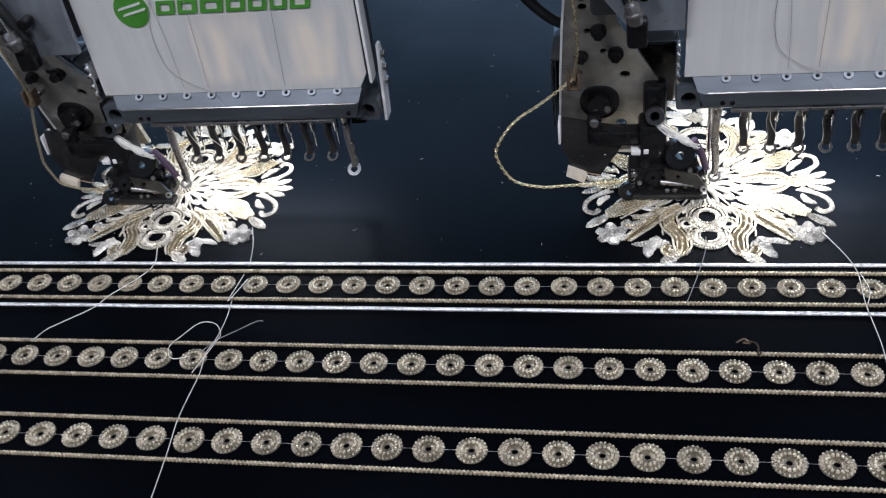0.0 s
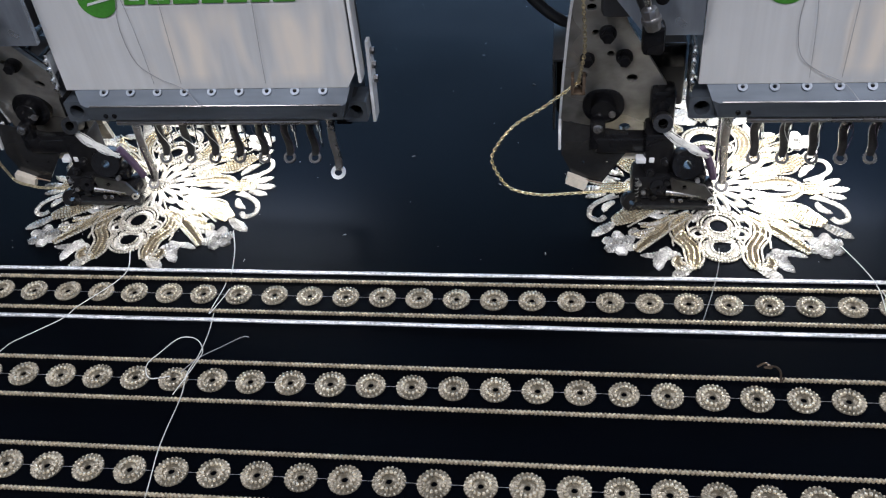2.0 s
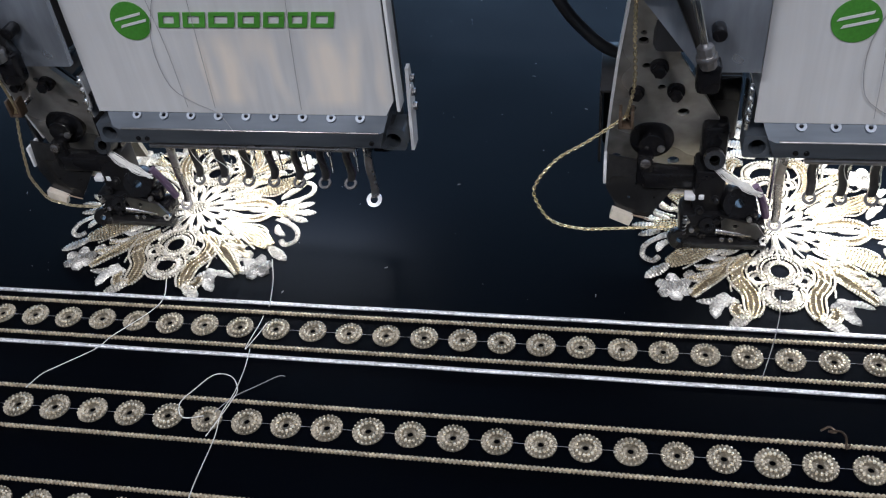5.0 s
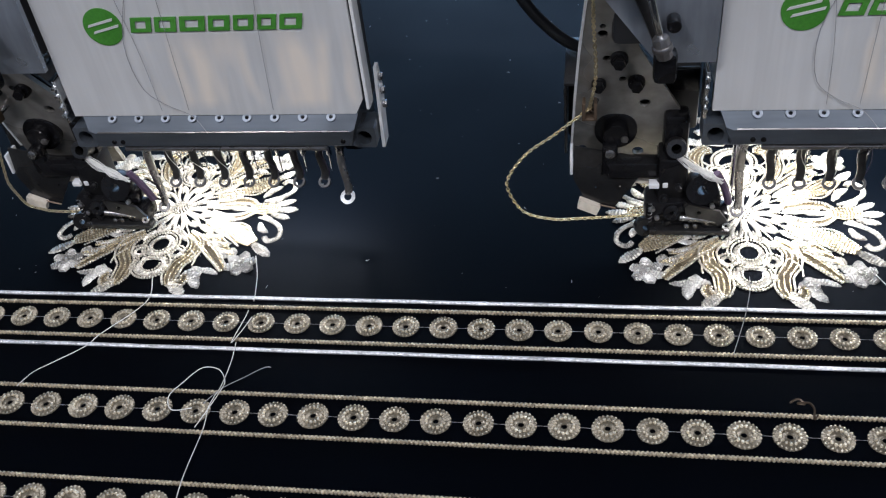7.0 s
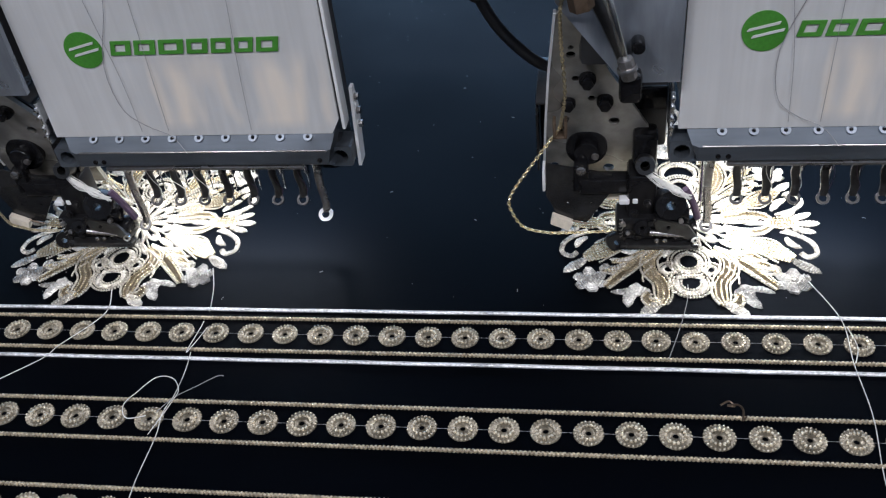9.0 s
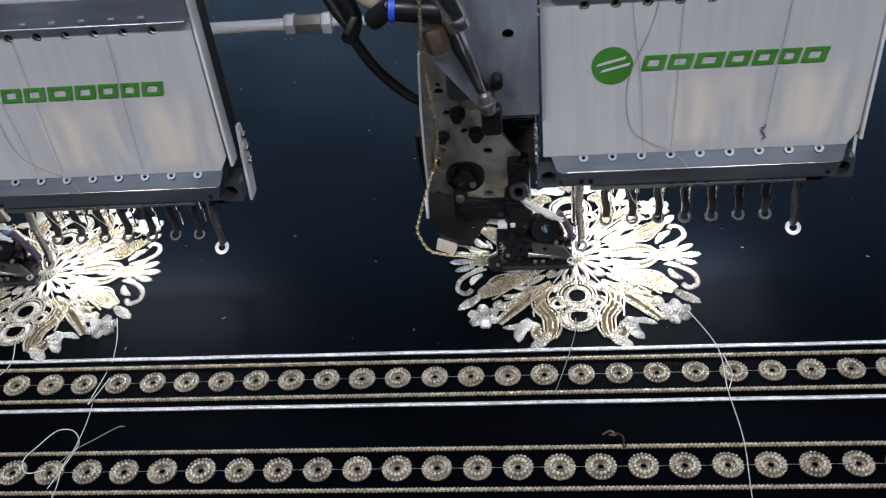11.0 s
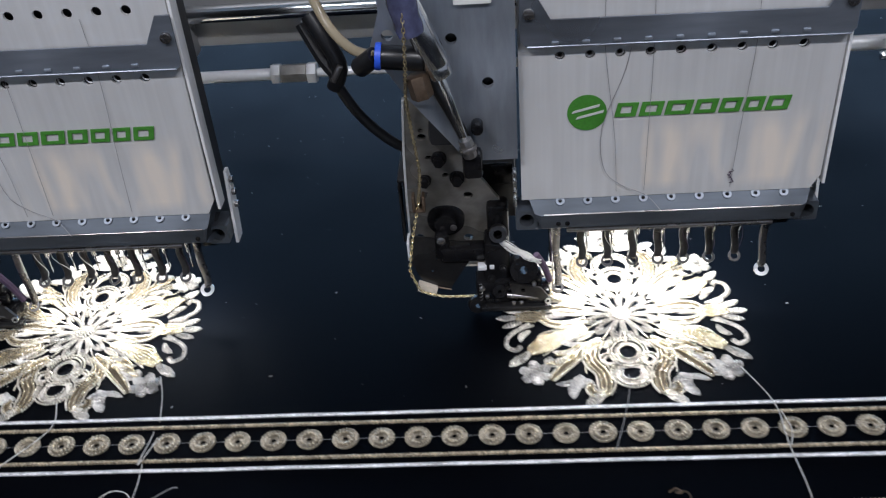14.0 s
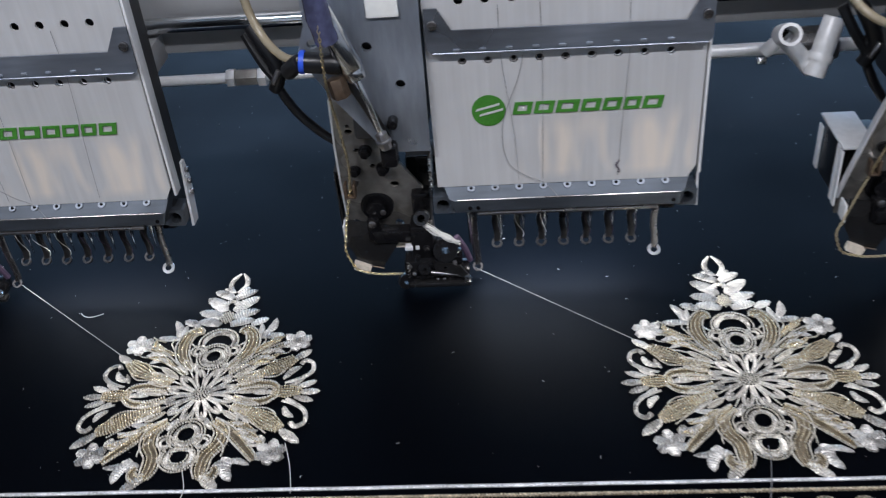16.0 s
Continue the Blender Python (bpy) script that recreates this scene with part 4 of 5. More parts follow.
def offset_line(pts, dist):
    """The same line moved sideways by a distance for each point."""
    line = spline([(p[0], p[1], 0) for p in pts], 16)
    out = []
    for i, p in enumerate(line):
        d = (line[min(i + 1, 15)] - line[max(i - 1, 0)]).normalized()
        t = i / 15 * (len(dist) - 1)
        k = min(int(t), len(dist) - 2)
        w = dist[k] + (dist[k + 1] - dist[k]) * (t - k)
        out.append((p.x - d.y * w, p.y + d.x * w))
    return out


def ring(cx, cy, r, a0=0, a1=360, n=14, sy=1.0):
    return [(cx + r * math.cos(radians(a0 + (a1 - a0) * i / (n - 1))), cy + sy * r * math.sin(radians(a0 + (a1 - a0) * i / (n - 1)))) for i in range(n)]


def flipped(pts, s):
    return [(p[0] * s, p[1]) for p in pts]


def medallion_pieces():
    """Name, mesh and label of each stitched motif, in the medallion's own space."""
    out = []

    def keep(name, shape, mat, label):
        out.append((name, shape.mesh(name, mat), label))

    def both(name, mat, label, draw):
        for s in (1, -1):
            shape = Shape()
            draw(shape, s)
            keep(name, shape, mat, label)

    def band(name, pts, wide, fill=SCROLL_THREAD):
        """A satin band with a gilt bead line along each edge, on both sides of the axis."""
        both(name, fill, "dull gold stitched scroll", lambda sh, s: satin(sh, flipped(pts, s), [max(w * 1.3 - 1.0, 0.6) for w in wide], 0.3))
        def edges(sh, s):
            for side in (1, -1):
                beads(sh, offset_line(flipped(pts, s), [w * 0.72 * side for w in wide]), 1.0, 2.05)
        both("bead_edge", SILVER_BEAD, "pale bead edging", edges)
        rows = max(1, int(max(wide) * 1.0 / 2.2))
        def infill(sh, s):
            for r in range(rows):
                f = 0.0 if rows == 1 else (r / (rows - 1) - 0.5) * 2
                beads(sh, offset_line(flipped(pts, s), [w * 0.42 * f for w in wide]), 0.92, 2.0, 0.75)
        both("bead_infill", GOLD_BEAD, "rows of champagne beads", infill)

    def bead_field(name, pts, wide, mat=GOLD_BEAD):
        def draw(sh, s):
            rows = max(2, int(max(wide) / 2.0))
            for k in range(rows):
                f = (k / (rows - 1) - 0.5) * 2
                beads(sh, offset_line(flipped(pts, s), [w * 0.55 * f for w in wide]), 1.02, 2.1, 0.95)
        both("bead_bed", SCROLL_THREAD, "dull gold stitched ground", lambda sh, s: satin(sh, flipped(pts, s), [w * 1.05 for w in wide], 0.3))
        both(name, mat, "field of champagne beads", draw)

    # bead heart of the centre flower
    core = Shape()
    for k, r in ((1, 0), (6, 2.0), (11, 4.0), (16, 6.0)):
        for j in range(k):
            a = 2 * math.pi * j / k + r
            core.bead((r * math.cos(a) * MM, r * math.sin(a) * MM, (1.1 + 0.08 * (8 - r)) * MM), 0.95 * MM, 0.9)
    keep("flower_core", core, SILVER_BEAD, "pale bead heart")
    # open petals: two stitched strokes round a dark slit
    for j in range(12):
        a = 2 * math.pi * (j + 0.5) / 12
        c, s = math.cos(a), math.sin(a)
        sh = Shape()
        for q in (1, -1):
            satin(sh, [(r * c - q * o * s, r * s + q * o * c) for r, o in ((6.5, 0.8), (12, 2.2), (18, 3.1), (24, 2.2), (28, 0.4))], [2.0, 2.9, 3.4, 3.6, 2.4], 1.1, 0.8)
        satin(sh, [(19 * c, 19 * s), (27 * c, 27 * s)], [1.0, 2.4, 1.4], 1.0, 0.8)
        keep("petal", sh, SATIN, "open silver satin petal")
    for j in range(12):
        a = 2 * math.pi * j / 12
        c, s = math.cos(a), math.sin(a)
        sh = Shape()
        beads(sh, [(20 * c, 20 * s), (31 * c, 31 * s)], 0.9, 1.8, 1.0)
        keep("petal_bead_line", sh, SILVER_BEAD, "pale bead line between petals")
    for a, b, c, d, w in ((26, 9, 44, 14, 4.5), (27, 1, 50, 4, 5), (26, -8, 45, -12, 4.5), (22, 17, 38, 30, 4.5), (22, -19, 34, -28, 4), (13, 25, 22, 38, 4), (28, -14, 40, -26, 3.5)):
        both("inner_leaf", SILVER_BEAD, "bead-edged silver leaf", lambda sh, s, q=(a, b, c, d, w): beaded_leaf(sh, (q[0] * s, q[1]), (q[2] * s, q[3]), q[4]))
    band("side_scroll", [(26, 5), (38, 9), (52, 8), (58, 3)], [3.5, 5, 4.5, 2.5])
    band("side_scroll", [(26, -5), (38, -10), (50, -9), (58, -3)], [3.5, 5, 4.5, 2.5])
    both("pod", SATIN, "ribbed silver satin pod", lambda sh, s: satin(sh, flipped([(40, 0.5), (48, 0.5), (58, 0.2)], s), [2.5, 5.5, 5.0, 2.0], 1.5))
    for a, b, c, d, w, e in ((24, 14, 46, 17, 4.2, 0.1), (24, -13, 44, -18, 4.2, -0.1), (16, 22, 30, 31, 4.5, 0.1), (30, 20, 46, 25, 4.0, 0), (30, -20, 44, -30, 3.6, 0), (10, -25, 16, -36, 4.5, 0), (9, 24, 13, 34, 4.5, 0)):
        both("ray_leaf", SATIN, "slim silver satin leaf", lambda sh, s, q=(a, b, c, d, w, e): leaf(sh, (q[0] * s, q[1]), (q[2] * s, q[3]), q[4], q[5] * s, 0.5))
    bead_field("bud", [(55, 0), (64, 0), (76, 0)], [4, 11, 6])
    for a, b, c, d, w in ((76, 0, 90, 0, 6), (72, 5, 86, 11, 5.5), (72, -5, 86, -10, 5.5), (66, 7, 76, 13, 4), (66, -7, 75, -13, 4)):
        both("bud_tip", SATIN, "silver satin bud tip", lambda sh, s, q=(a, b, c, d, w): leaf(sh, (q[0] * s, q[1]), (q[2] * s, q[3]), q[4], 0, 0.6))
    both("curl", SATIN, "curled silver satin tendril", lambda sh, s: satin(sh, flipped([(62, 10), (73, 14), (81, 22), (80, 31), (74, 34), (71, 30)], s), [2.2, 4.4, 4.2, 3.8, 4.6, 4.4]))
    both("curl", SATIN, "curled silver satin tendril", lambda sh, s: satin(sh, flipped([(63, -9), (74, -13), (82, -21), (83, -31), (77, -35), (73, -31)], s), [2.2, 4.4, 4.2, 3.8, 4.8, 4.6]))
    for a, b, c, d, w, e in ((62, 16, 72, 27, 5.5, 0.15), (66, -15, 74, -26, 5.0, -0.15), (60, 14, 64, 24, 3.5, 0)):
        both("small_leaf", SATIN, "small silver satin leaf", lambda sh, s, q=(a, b, c, d, w, e): leaf(sh, (q[0] * s, q[1]), (q[2] * s, q[3]), q[4], q[5]))
    bead_field("bead_band", [(27, -15), (41, -20), (55, -29), (67, -38)], [5, 7, 14, 6])
    bead_field("bead_band", [(26, 13), (42, 20), (55, 28), (66, 37)], [5, 7, 13, 6])
    both("oval", SATIN, "silver satin oval", lambda sh, s: leaf(sh, (67 * s, -38), (82 * s, -51), 7.5, 0, 0.4))
    both("oval", SATIN, "silver satin oval", lambda sh, s: leaf(sh, (65 * s, 36), (77 * s, 46), 6.5, 0, 0.5))
    both("oval", SATIN, "silver satin oval", lambda sh, s: leaf(sh, (20 * s, -79), (33 * s, -91), 8.0, 0, 0.5))
    for cy in (57, -59):
        def bloom(sh, s, cy=cy):
            for j in range(6):
                a = 2 * math.pi * j / 6 + 0.4
                satin(sh, [((64 + q * math.cos(a)) * s, cy + q * math.sin(a)) for q in (1.5, 6.0, 11.3)], [3.0, 7.4, 9.4, 5.5], 1.5, 0.7)
            beads(sh, [(p[0] * s, p[1]) for p in ring(64, cy, 3.4)], 0.9, 2.0, 1.6)
            sh.bead((64 * s * MM, cy * MM, 1.6 * MM), 1.7 * MM)
        both("blossom", SILVER_THREAD, "round silver satin blossom", bloom)
    band("stem", [(17, -28), (29, -37), (41, -50), (54, -66)], [4, 6, 6, 3.5])
    for a, b, c, d, w, e in ((28, -30, 50, -42, 4.5, 0.1), (34, -40, 56, -51, 4.5, 0.12), (20, -30, 30, -42, 4, 0)):
        both("stem_leaf", GOLD_BEAD, "bead-edged champagne leaf", lambda sh, s, q=(a, b, c, d, w, e): beaded_leaf(sh, (q[0] * s, q[1]), (q[2] * s, q[3]), q[4], q[5]))
    both("curl", SATIN, "curled silver satin tendril", lambda sh, s: satin(sh, flipped([(44, -50), (52, -52), (57, -48), (54, -44), (51, -47)], s), [2, 3.2, 3.2, 3, 2.6]))
    band("scroll", [(17, -29), (25, -38), (25, -50), (19, -61), (18, -73), (20, -82)], [5, 7.5, 8.5, 8, 8, 4.5])
    for a, b, c, d, w, e in ((33, -63, 41, -84, 8.0, -0.1), (34, -66, 51, -70, 5.0, 0.1), (35, -66, 26, -70, 5, 0), (37, -64, 34, -74, 7, 0)):
        both("star_leaf", SILVER_THREAD, "pointed silver satin leaf", lambda sh, s, q=(a, b, c, d, w, e): leaf(sh, (q[0] * s, q[1]), (q[2] * s, q[3]), q[4], q[5], 0.6))
    band("wing_hook", [(20, -80), (26, -81), (29, -76), (27, -71)], [4, 5, 4, 2.5])
    for a, b, c, d, w, e in ((36, -36, 51, -38, 4.6, -0.15), (40, -42, 57, -47, 4.6, -0.15), (31, -30, 44, -29, 4.2, -0.1), (38, 44, 55, 45, 4.4, 0.15), (34, 38, 50, 36, 4.2, 0.15)):
        both("stem_leaf", SILVER_THREAD, "short silver satin leaf", lambda sh, s, q=(a, b, c, d, w, e): leaf(sh, (q[0] * s, q[1]), (q[2] * s, q[3]), q[4], q[5] * s, 0.5))
    # fine tendrils between the large motifs
    for pts in ([(46, 16), (54, 17), (60, 23), (57, 28)], [(45, -16), (54, -17), (61, -23), (58, -29)], [(50, 42), (58, 43), (62, 48)], [(44, 60), (51, 63), (55, 66)],
                [(30, 24), (40, 30), (52, 34)], [(33, -22), (46, -32), (58, -42)], [(16, 52), (22, 58), (21, 64)], [(9, -50), (14, -60), (14, -68)], [(24, -46), (30, -54), (30, -62)], [(34, 50), (38, 58), (36, 63)]):
        both("tendril", SILVER_BEAD, "fine silver bead tendril", lambda sh, s, pts=pts: beads(sh, flipped(pts, s), 0.85, 1.8, 0.85))
    # rings round the two eyes
    for cy, r in ((-41, 8.0), (41, 7.6)):
        sh = Shape()
        satin(sh, ring(0, cy, r, 0, 360, 18, 1.15), [4.2] * 3, 1.0)
        keep("eye_ring", sh, SATIN, "grey satin eye ring")
        sh = Shape()
        for grow in (-1.6, 3.2, 5.4):
            beads(sh, ring(0, cy, r + grow, 0, 360, 18, 1.12), 0.95, 2.0, 1.1)
        keep("eye_bead_ring", sh, SILVER_BEAD, "silver bead ring")
        both("side_eye", SATIN, "small grey satin ring", lambda s_, s, cy=cy: satin(s_, ring(13.5 * s, cy - 7 * (1 if cy < 0 else -1), 3.6, 0, 360, 12), [2.6] * 3, 1.0))
        both("side_bead", SILVER_BEAD, "silver beads", lambda s_, s, cy=cy: beads(s_, ring(13.5 * s, cy - 7 * (1 if cy < 0 else -1), 6.0, 0, 360, 12)))
    sh = Shape()
    satin(sh, ring(0, -62, 9.0, -205, 25, 18), [4.0, 5.0, 5.4, 5.0, 4.0], 1.0)
    satin(sh, [(-9, -56), (0, -54), (9, -56)], [4.0, 4.5, 4.0], 0.9)
    keep("bow", sh, SATIN, "grey satin bow")
    for r in (6.3, 11.6, 13.7):
        sh = Shape()
        beads(sh, ring(0, -62, r, -205, 25, 18), 0.95, 1.95, 1.0)
        keep("bow_bead_line", sh, SILVER_BEAD, "silver bead line")
    sh = Shape()
    satin(sh, ring(0, 58, 12.0, -25, 205, 18), [2.5, 5.5, 6.5, 5.5, 2.5], 1.4)
    keep("arch", sh, SATIN, "white satin arch")
    sh = Shape()
    beads(sh, ring(0, 58, 15.6, -20, 200, 18))
    keep("arch_bead_line", sh, SILVER_BEAD, "silver bead line")
    band("scroll", [(15, 28), (24, 40), (28, 54), (26, 66), (20, 73), (17, 68)], [4, 7, 8, 7, 6, 3.5])
    band("stem", [(18, 22), (33, 36), (46, 48), (58, 55)], [2.5, 4, 4, 2.5])
    for a, b, c, d, w, e in ((30, 32, 52, 42, 4.5, -0.1), (32, 44, 50, 58, 4.5, 0.1), (42, 50, 52, 62, 3.6, 0.2)):
        both("stem_leaf", GOLD_BEAD, "bead-edged champagne leaf", lambda sh, s, q=(a, b, c, d, w, e): beaded_leaf(sh, (q[0] * s, q[1]), (q[2] * s, q[3]), q[4], q[5]))
    for a, b, c, d, w, e in ((33, 64, 51, 66, 6, 0), (35, 66, 42, 86, 6.5, -0.1), (33, 66, 31, 80, 4.5, 0)):
        both("star_leaf", SILVER_THREAD, "pointed silver satin leaf", lambda sh, s, q=(a, b, c, d, w, e): leaf(sh, (q[0] * s, q[1]), (q[2] * s, q[3]), q[4], q[5], 0.6))
    # crest
    net = Shape()
    for i in range(-3, 4):
        for j in range(-4, 5):
            x, y = i * 2.0 + (j % 2), j * 1.9
            if (x / 6.2) ** 2 + (y / 8) ** 2 < 1:
                net.bead((x * MM, (89 + y) * MM, 0.8 * MM), 0.85 * MM)
    keep("crest_net", net, SILVER_BEAD, "net of silver beads")
    for a, b, c, d, w in ((4, 80, 23, 85, 9.5), (5, 89, 25, 97, 10), (4, 97, 22, 115, 11), (22, 79, 35, 86, 7.5), (1, 114, 18, 124, 9), (2, 108, 11, 103, 5), (2, 122, 11, 128, 6)):
        both("crest_leaf", SILVER_THREAD, "white satin crest leaf", lambda sh, s, a=a, b=b, c=c, d=d, w=w: leaf(sh, (a * s, b), (c * s, d), w, 0.08 * s, 0.5))
    sh = Shape()
    satin(sh, ring(0, 104, 6.5, -40, 220, 14), [2, 4, 4.5, 4, 2], 1.4)
    keep("crest_arch", sh, SATIN, "white satin arch")
    both("crest_tip", SILVER_THREAD, "white satin crest tip", lambda sh, s: satin(sh, flipped([(1, 122), (6.5, 131), (6, 140), (1, 149)], s), [3, 5, 5, 2]))
    return out


def rosette_meshes():
    """A small round rosette of unit radius 8 mm: a rim of radial stitches, a bead ring and an open centre."""
    sh = Shape()
    n, prof = 60, ((0.17, -0.3), (0.20, 0.50), (0.30, 0.80), (0.44, 0.72), (0.56, 0.40), (0.66, 0.75), (0.82, 1.0), (0.95, 0.70), (1.0, 0.0))
    k = len(prof)
    verts = []
    for i in range(n):
        a = 2 * math.pi * i / n
        up = 1.15 if i % 2 else 0.72
        out = random.uniform(0.99, 1.02) if i % 2 else 0.975
        for r, h in prof:
            rr = r * (out if r > 0.5 else 1)
            verts.append((8 * MM * rr * math.cos(a), 8 * MM * rr * math.sin(a), 1.5 * MM * h * (up if r > 0.5 else 0.5 + up * 0.5)))
    sh.add(verts, [(i * k + j, i * k + j + 1, (i + 1) % n * k + j + 1, (i + 1) % n * k + j) for i in range(n) for j in range(k - 1)])
    bd = Shape()
    for j in range(14):
        a = 2 * math.pi * j / 14
        bd.bead((4.75 * MM * math.cos(a), 4.75 * MM * math.sin(a), 1.35 * MM), random.uniform(0.92, 1.08) * MM, 1.0, 6, 4)
    for j in range(22):
        a = 2 * math.pi * j / 22 + 0.1
        bd.bead((7.5 * MM * math.cos(a), 7.5 * MM * math.sin(a), 0.85 * MM), random.uniform(0.55, 0.75) * MM, 0.9, 6, 4)
    return sh.mesh("rosette", ROSETTE_THREAD), bd.mesh("bead_ring", ROSETTE_BEAD)


def rope_mesh():
    """Plaited gilt cord: slanting knots in two lines."""
    sh = Shape()
    x, i = -0.62, 0
    while x < 1.32:
        side = 0.00034 if i % 2 else -0.00034
        c, s = math.cos(0.45 if i % 2 else -0.45), math.sin(0.45 if i % 2 else -0.45)
        k = len(sh.v)
        sh.bead((0, 0, 0), 1.0, 1.0, 6, 4)
        for q in range(k, len(sh.v)):
            vx, vy, vz = sh.v[q]
            px, py = vx * 0.00130, vy * 0.00108
            sh.v[q] = (x + px * c - py * s, side + px * s + py * c, 0.0010 + vz * 0.0013)
        x += 0.00120
        i += 1
    return sh.mesh("gold_cord", CORD)


def wrapped_mesh():
    """Silver cord closely wrapped with fine thread."""
    n = 2400
    rs = [0.00138 * random.uniform(0.92, 1.04) if i % 2 else 0.00116 for i in range(n)]
    pts = [(-0.62 + 1.94 * i / (n - 1), 0.00012 * math.sin(i * 0.05), 0.0009) for i in range(n)]
    return Shape().tube(pts, rs, 7).mesh("silver_cord", CORD_SILVER)


fabric = tagged(new("embroidered_cloth", Shape().box((-2.2, -1.15, -0.004), (3.0, 1.5, 0.0)).mesh("embroidered_cloth", CLOTH)),
                "dark navy cloth with silver and gold bead embroidery", "cloth")


def on_cloth(name, me, x, y, label="", scale=1.0, turn=0.0, parent=None):
    ob = new(name, me)
    ob.parent = parent or fabric
    ob.location, ob.scale, ob.rotation_euler = (x, y, 0.0), (scale,) * 3, (0, 0, turn)
    return tagged(ob, label)


rope, wrapped = rope_mesh(), wrapped_mesh()
for y in (0.0038, -0.0250, -0.0677, -0.0969, -0.1314, -0.1604):
    on_cloth("gold_cord", rope, random.uniform(-0.01, 0.01), y, "plaited champagne gold cord")
for y in (0.0120, -0.0328):
    on_cloth("silver_cord", wrapped, 0, y, "bright silver wrapped cord")
ros, ros_beads = rosette_meshes()
for y, x0, p, size in ((-0.0095, 0.0331, 0.0234, 1.06), (-0.0814, 0.0373, 0.0236, 1.10), (-0.1452, 0.0579, 0.0236, 1.12)):
    link = Shape()
    for i in range(-13, 28):
        link.tube([(x0 + i * p + 0.0080, 0, 0.0004), (x0 + (i + 0.5) * p, 0.0002, 0.0002), (x0 + (i + 1) * p - 0.0080, 0, 0.0004)], [0.00022, 0.00009, 0.00022], 5)
    on_cloth("link_thread", link.mesh("link_thread", THREAD_GREY), 0, y, "thin thread between rosettes")
    for i in range(-13, 29):
        r = on_cloth("rosette", ros, x0 + i * p + random.uniform(-0.0003, 0.0003), y + random.uniform(-0.0002, 0.0002), "round silver bead rosette", size * random.uniform(0.97, 1.03), random.uniform(0, 6.28))
        tagged(on_cloth("bead_ring", ros_beads, 0, 0, "", 1.0, 0.0, r), kind="stuff")

pieces = medallion_pieces()
MEDALLION = [(-0.0615, 0.1045), (0.3385, 0.1045)]
for mx, my in MEDALLION:
    first = None
    for name, me, label in pieces:
        if first is None:
            first = on_cloth("medallion", me, mx, my, "large bead and satin medallion shaped like a crowned flower")
        else:
            motif = on_cloth(name, me, 0, 0, label, parent=first)
            if "bead" in label or "tendril" in name:
                tagged(motif, label, kind="stuff")


def cloth_thread(label, pts, r=0.0003, mat=THREAD_WHITE):
    line = spline(pts, max(12, 8 * len(pts)))
    on_cloth("loose_thread", Shape().tube(line, r, 6).mesh("loose_thread", mat), 0, 0, label)


LOOSE = "loose white thread lying over the cords"
cloth_thread(LOOSE, [(0.012, 0.052, 0.002), (0.018, 0.034, 0.001), (0.0228, 0.013, 0.0022), (0.0228, 0.009, 0.001)])
cloth_thread(LOOSE, [(0.0215, 0.001, 0.0006), (0.0225, -0.008, 0.003), (0.0195, -0.0285, 0.0022), (0.0235, -0.020, 0.003), (0.0265, -0.006, 0.002)])
cloth_thread(LOOSE, [(0.0225, -0.0285, 0.002), (0.0245, -0.045, 0.0025), (0.0245, -0.0640, 0.003), (0.0225, -0.0800, 0.004), (0.0235, -0.0960, 0.0022), (0.0230, -0.1300, 0.0022), (0.0262, -0.1605, 0.002), (0.030, -0.21, 0.001)])
cloth_thread(LOOSE, [(0.0180, -0.0945, 0.002), (0.0225, -0.0830, 0.004), (0.0255, -0.070, 0.004), (0.0256, -0.0605, 0.003), (0.0187, -0.0515, 0.003), (0.0080, -0.0512, 0.003), (-0.0002, -0.0633, 0.003), (-0.0043, -0.0746, 0.004), (0.0002, -0.0831, 0.0025), (0.012, -0.0810, 0.0025)], 0.00032)
cloth_thread(LOOSE, [(0.0180, -0.0780, 0.003), (0.0249, -0.0668, 0.003), (0.0362, -0.0574, 0.003), (0.0470, -0.0500, 0.004), (0.0510, -0.0485, 0.003)], 0.00030, THREAD_GREY)
cloth_thread(LOOSE, [(-0.055, 0.029, 0.001), (-0.0490, 0.010, 0.0025), (-0.0535, -0.0035, 0.0025), (-0.0690, -0.0250, 0.0025), (-0.0760, -0.0350, 0.001), (-0.0925, -0.0500, 0.001), (-0.101, -0.0580, 0.001), (-0.105, -0.070, 0.002)], 0.00035)
cloth_thread(LOOSE, [(0.4110, 0.0440, 0.002), (0.4241, 0.0094, 0.0022), (0.4240, -0.0264, 0.0028), (0.4262, -0.0656, 0.0025), (0.4235, -0.108, 0.001), (0.424, -0.16, 0.002), (0.428, -0.22, 0.001)])
cloth_thread(LOOSE, [(0.4262, 0.004, 0.002), (0.4290, -0.012, 0.002), (0.4250, -0.0264, 0.003)])
cloth_thread(LOOSE, [(0.3362, 0.040, 0.002), (0.3350, 0.0270, 0.001), (0.3293, 0.0033, 0.0024), (0.3201, -0.0262, 0.0024)], 0.00026, THREAD_GREY)
cloth_thread("tangled brown thread end", [(0.3465, -0.0595, 0.002), (0.351, -0.0575, 0.003), (0.354, -0.0600, 0.002), (0.350, -0.0605, 0.003), (0.3560, -0.0600, 0.003), (0.3582, -0.0640, 0.003), (0.3575, -0.0700, 0.002), (0.3595, -0.0680, 0.003)], 0.0006, BRASS)
cloth_thread("curled white lint thread", [(-0.190, 0.205, 0.001), (-0.185, 0.2005, 0.001), (-0.178, 0.1995, 0.0012), (-0.170, 0.2035, 0.001)], 0.00035)

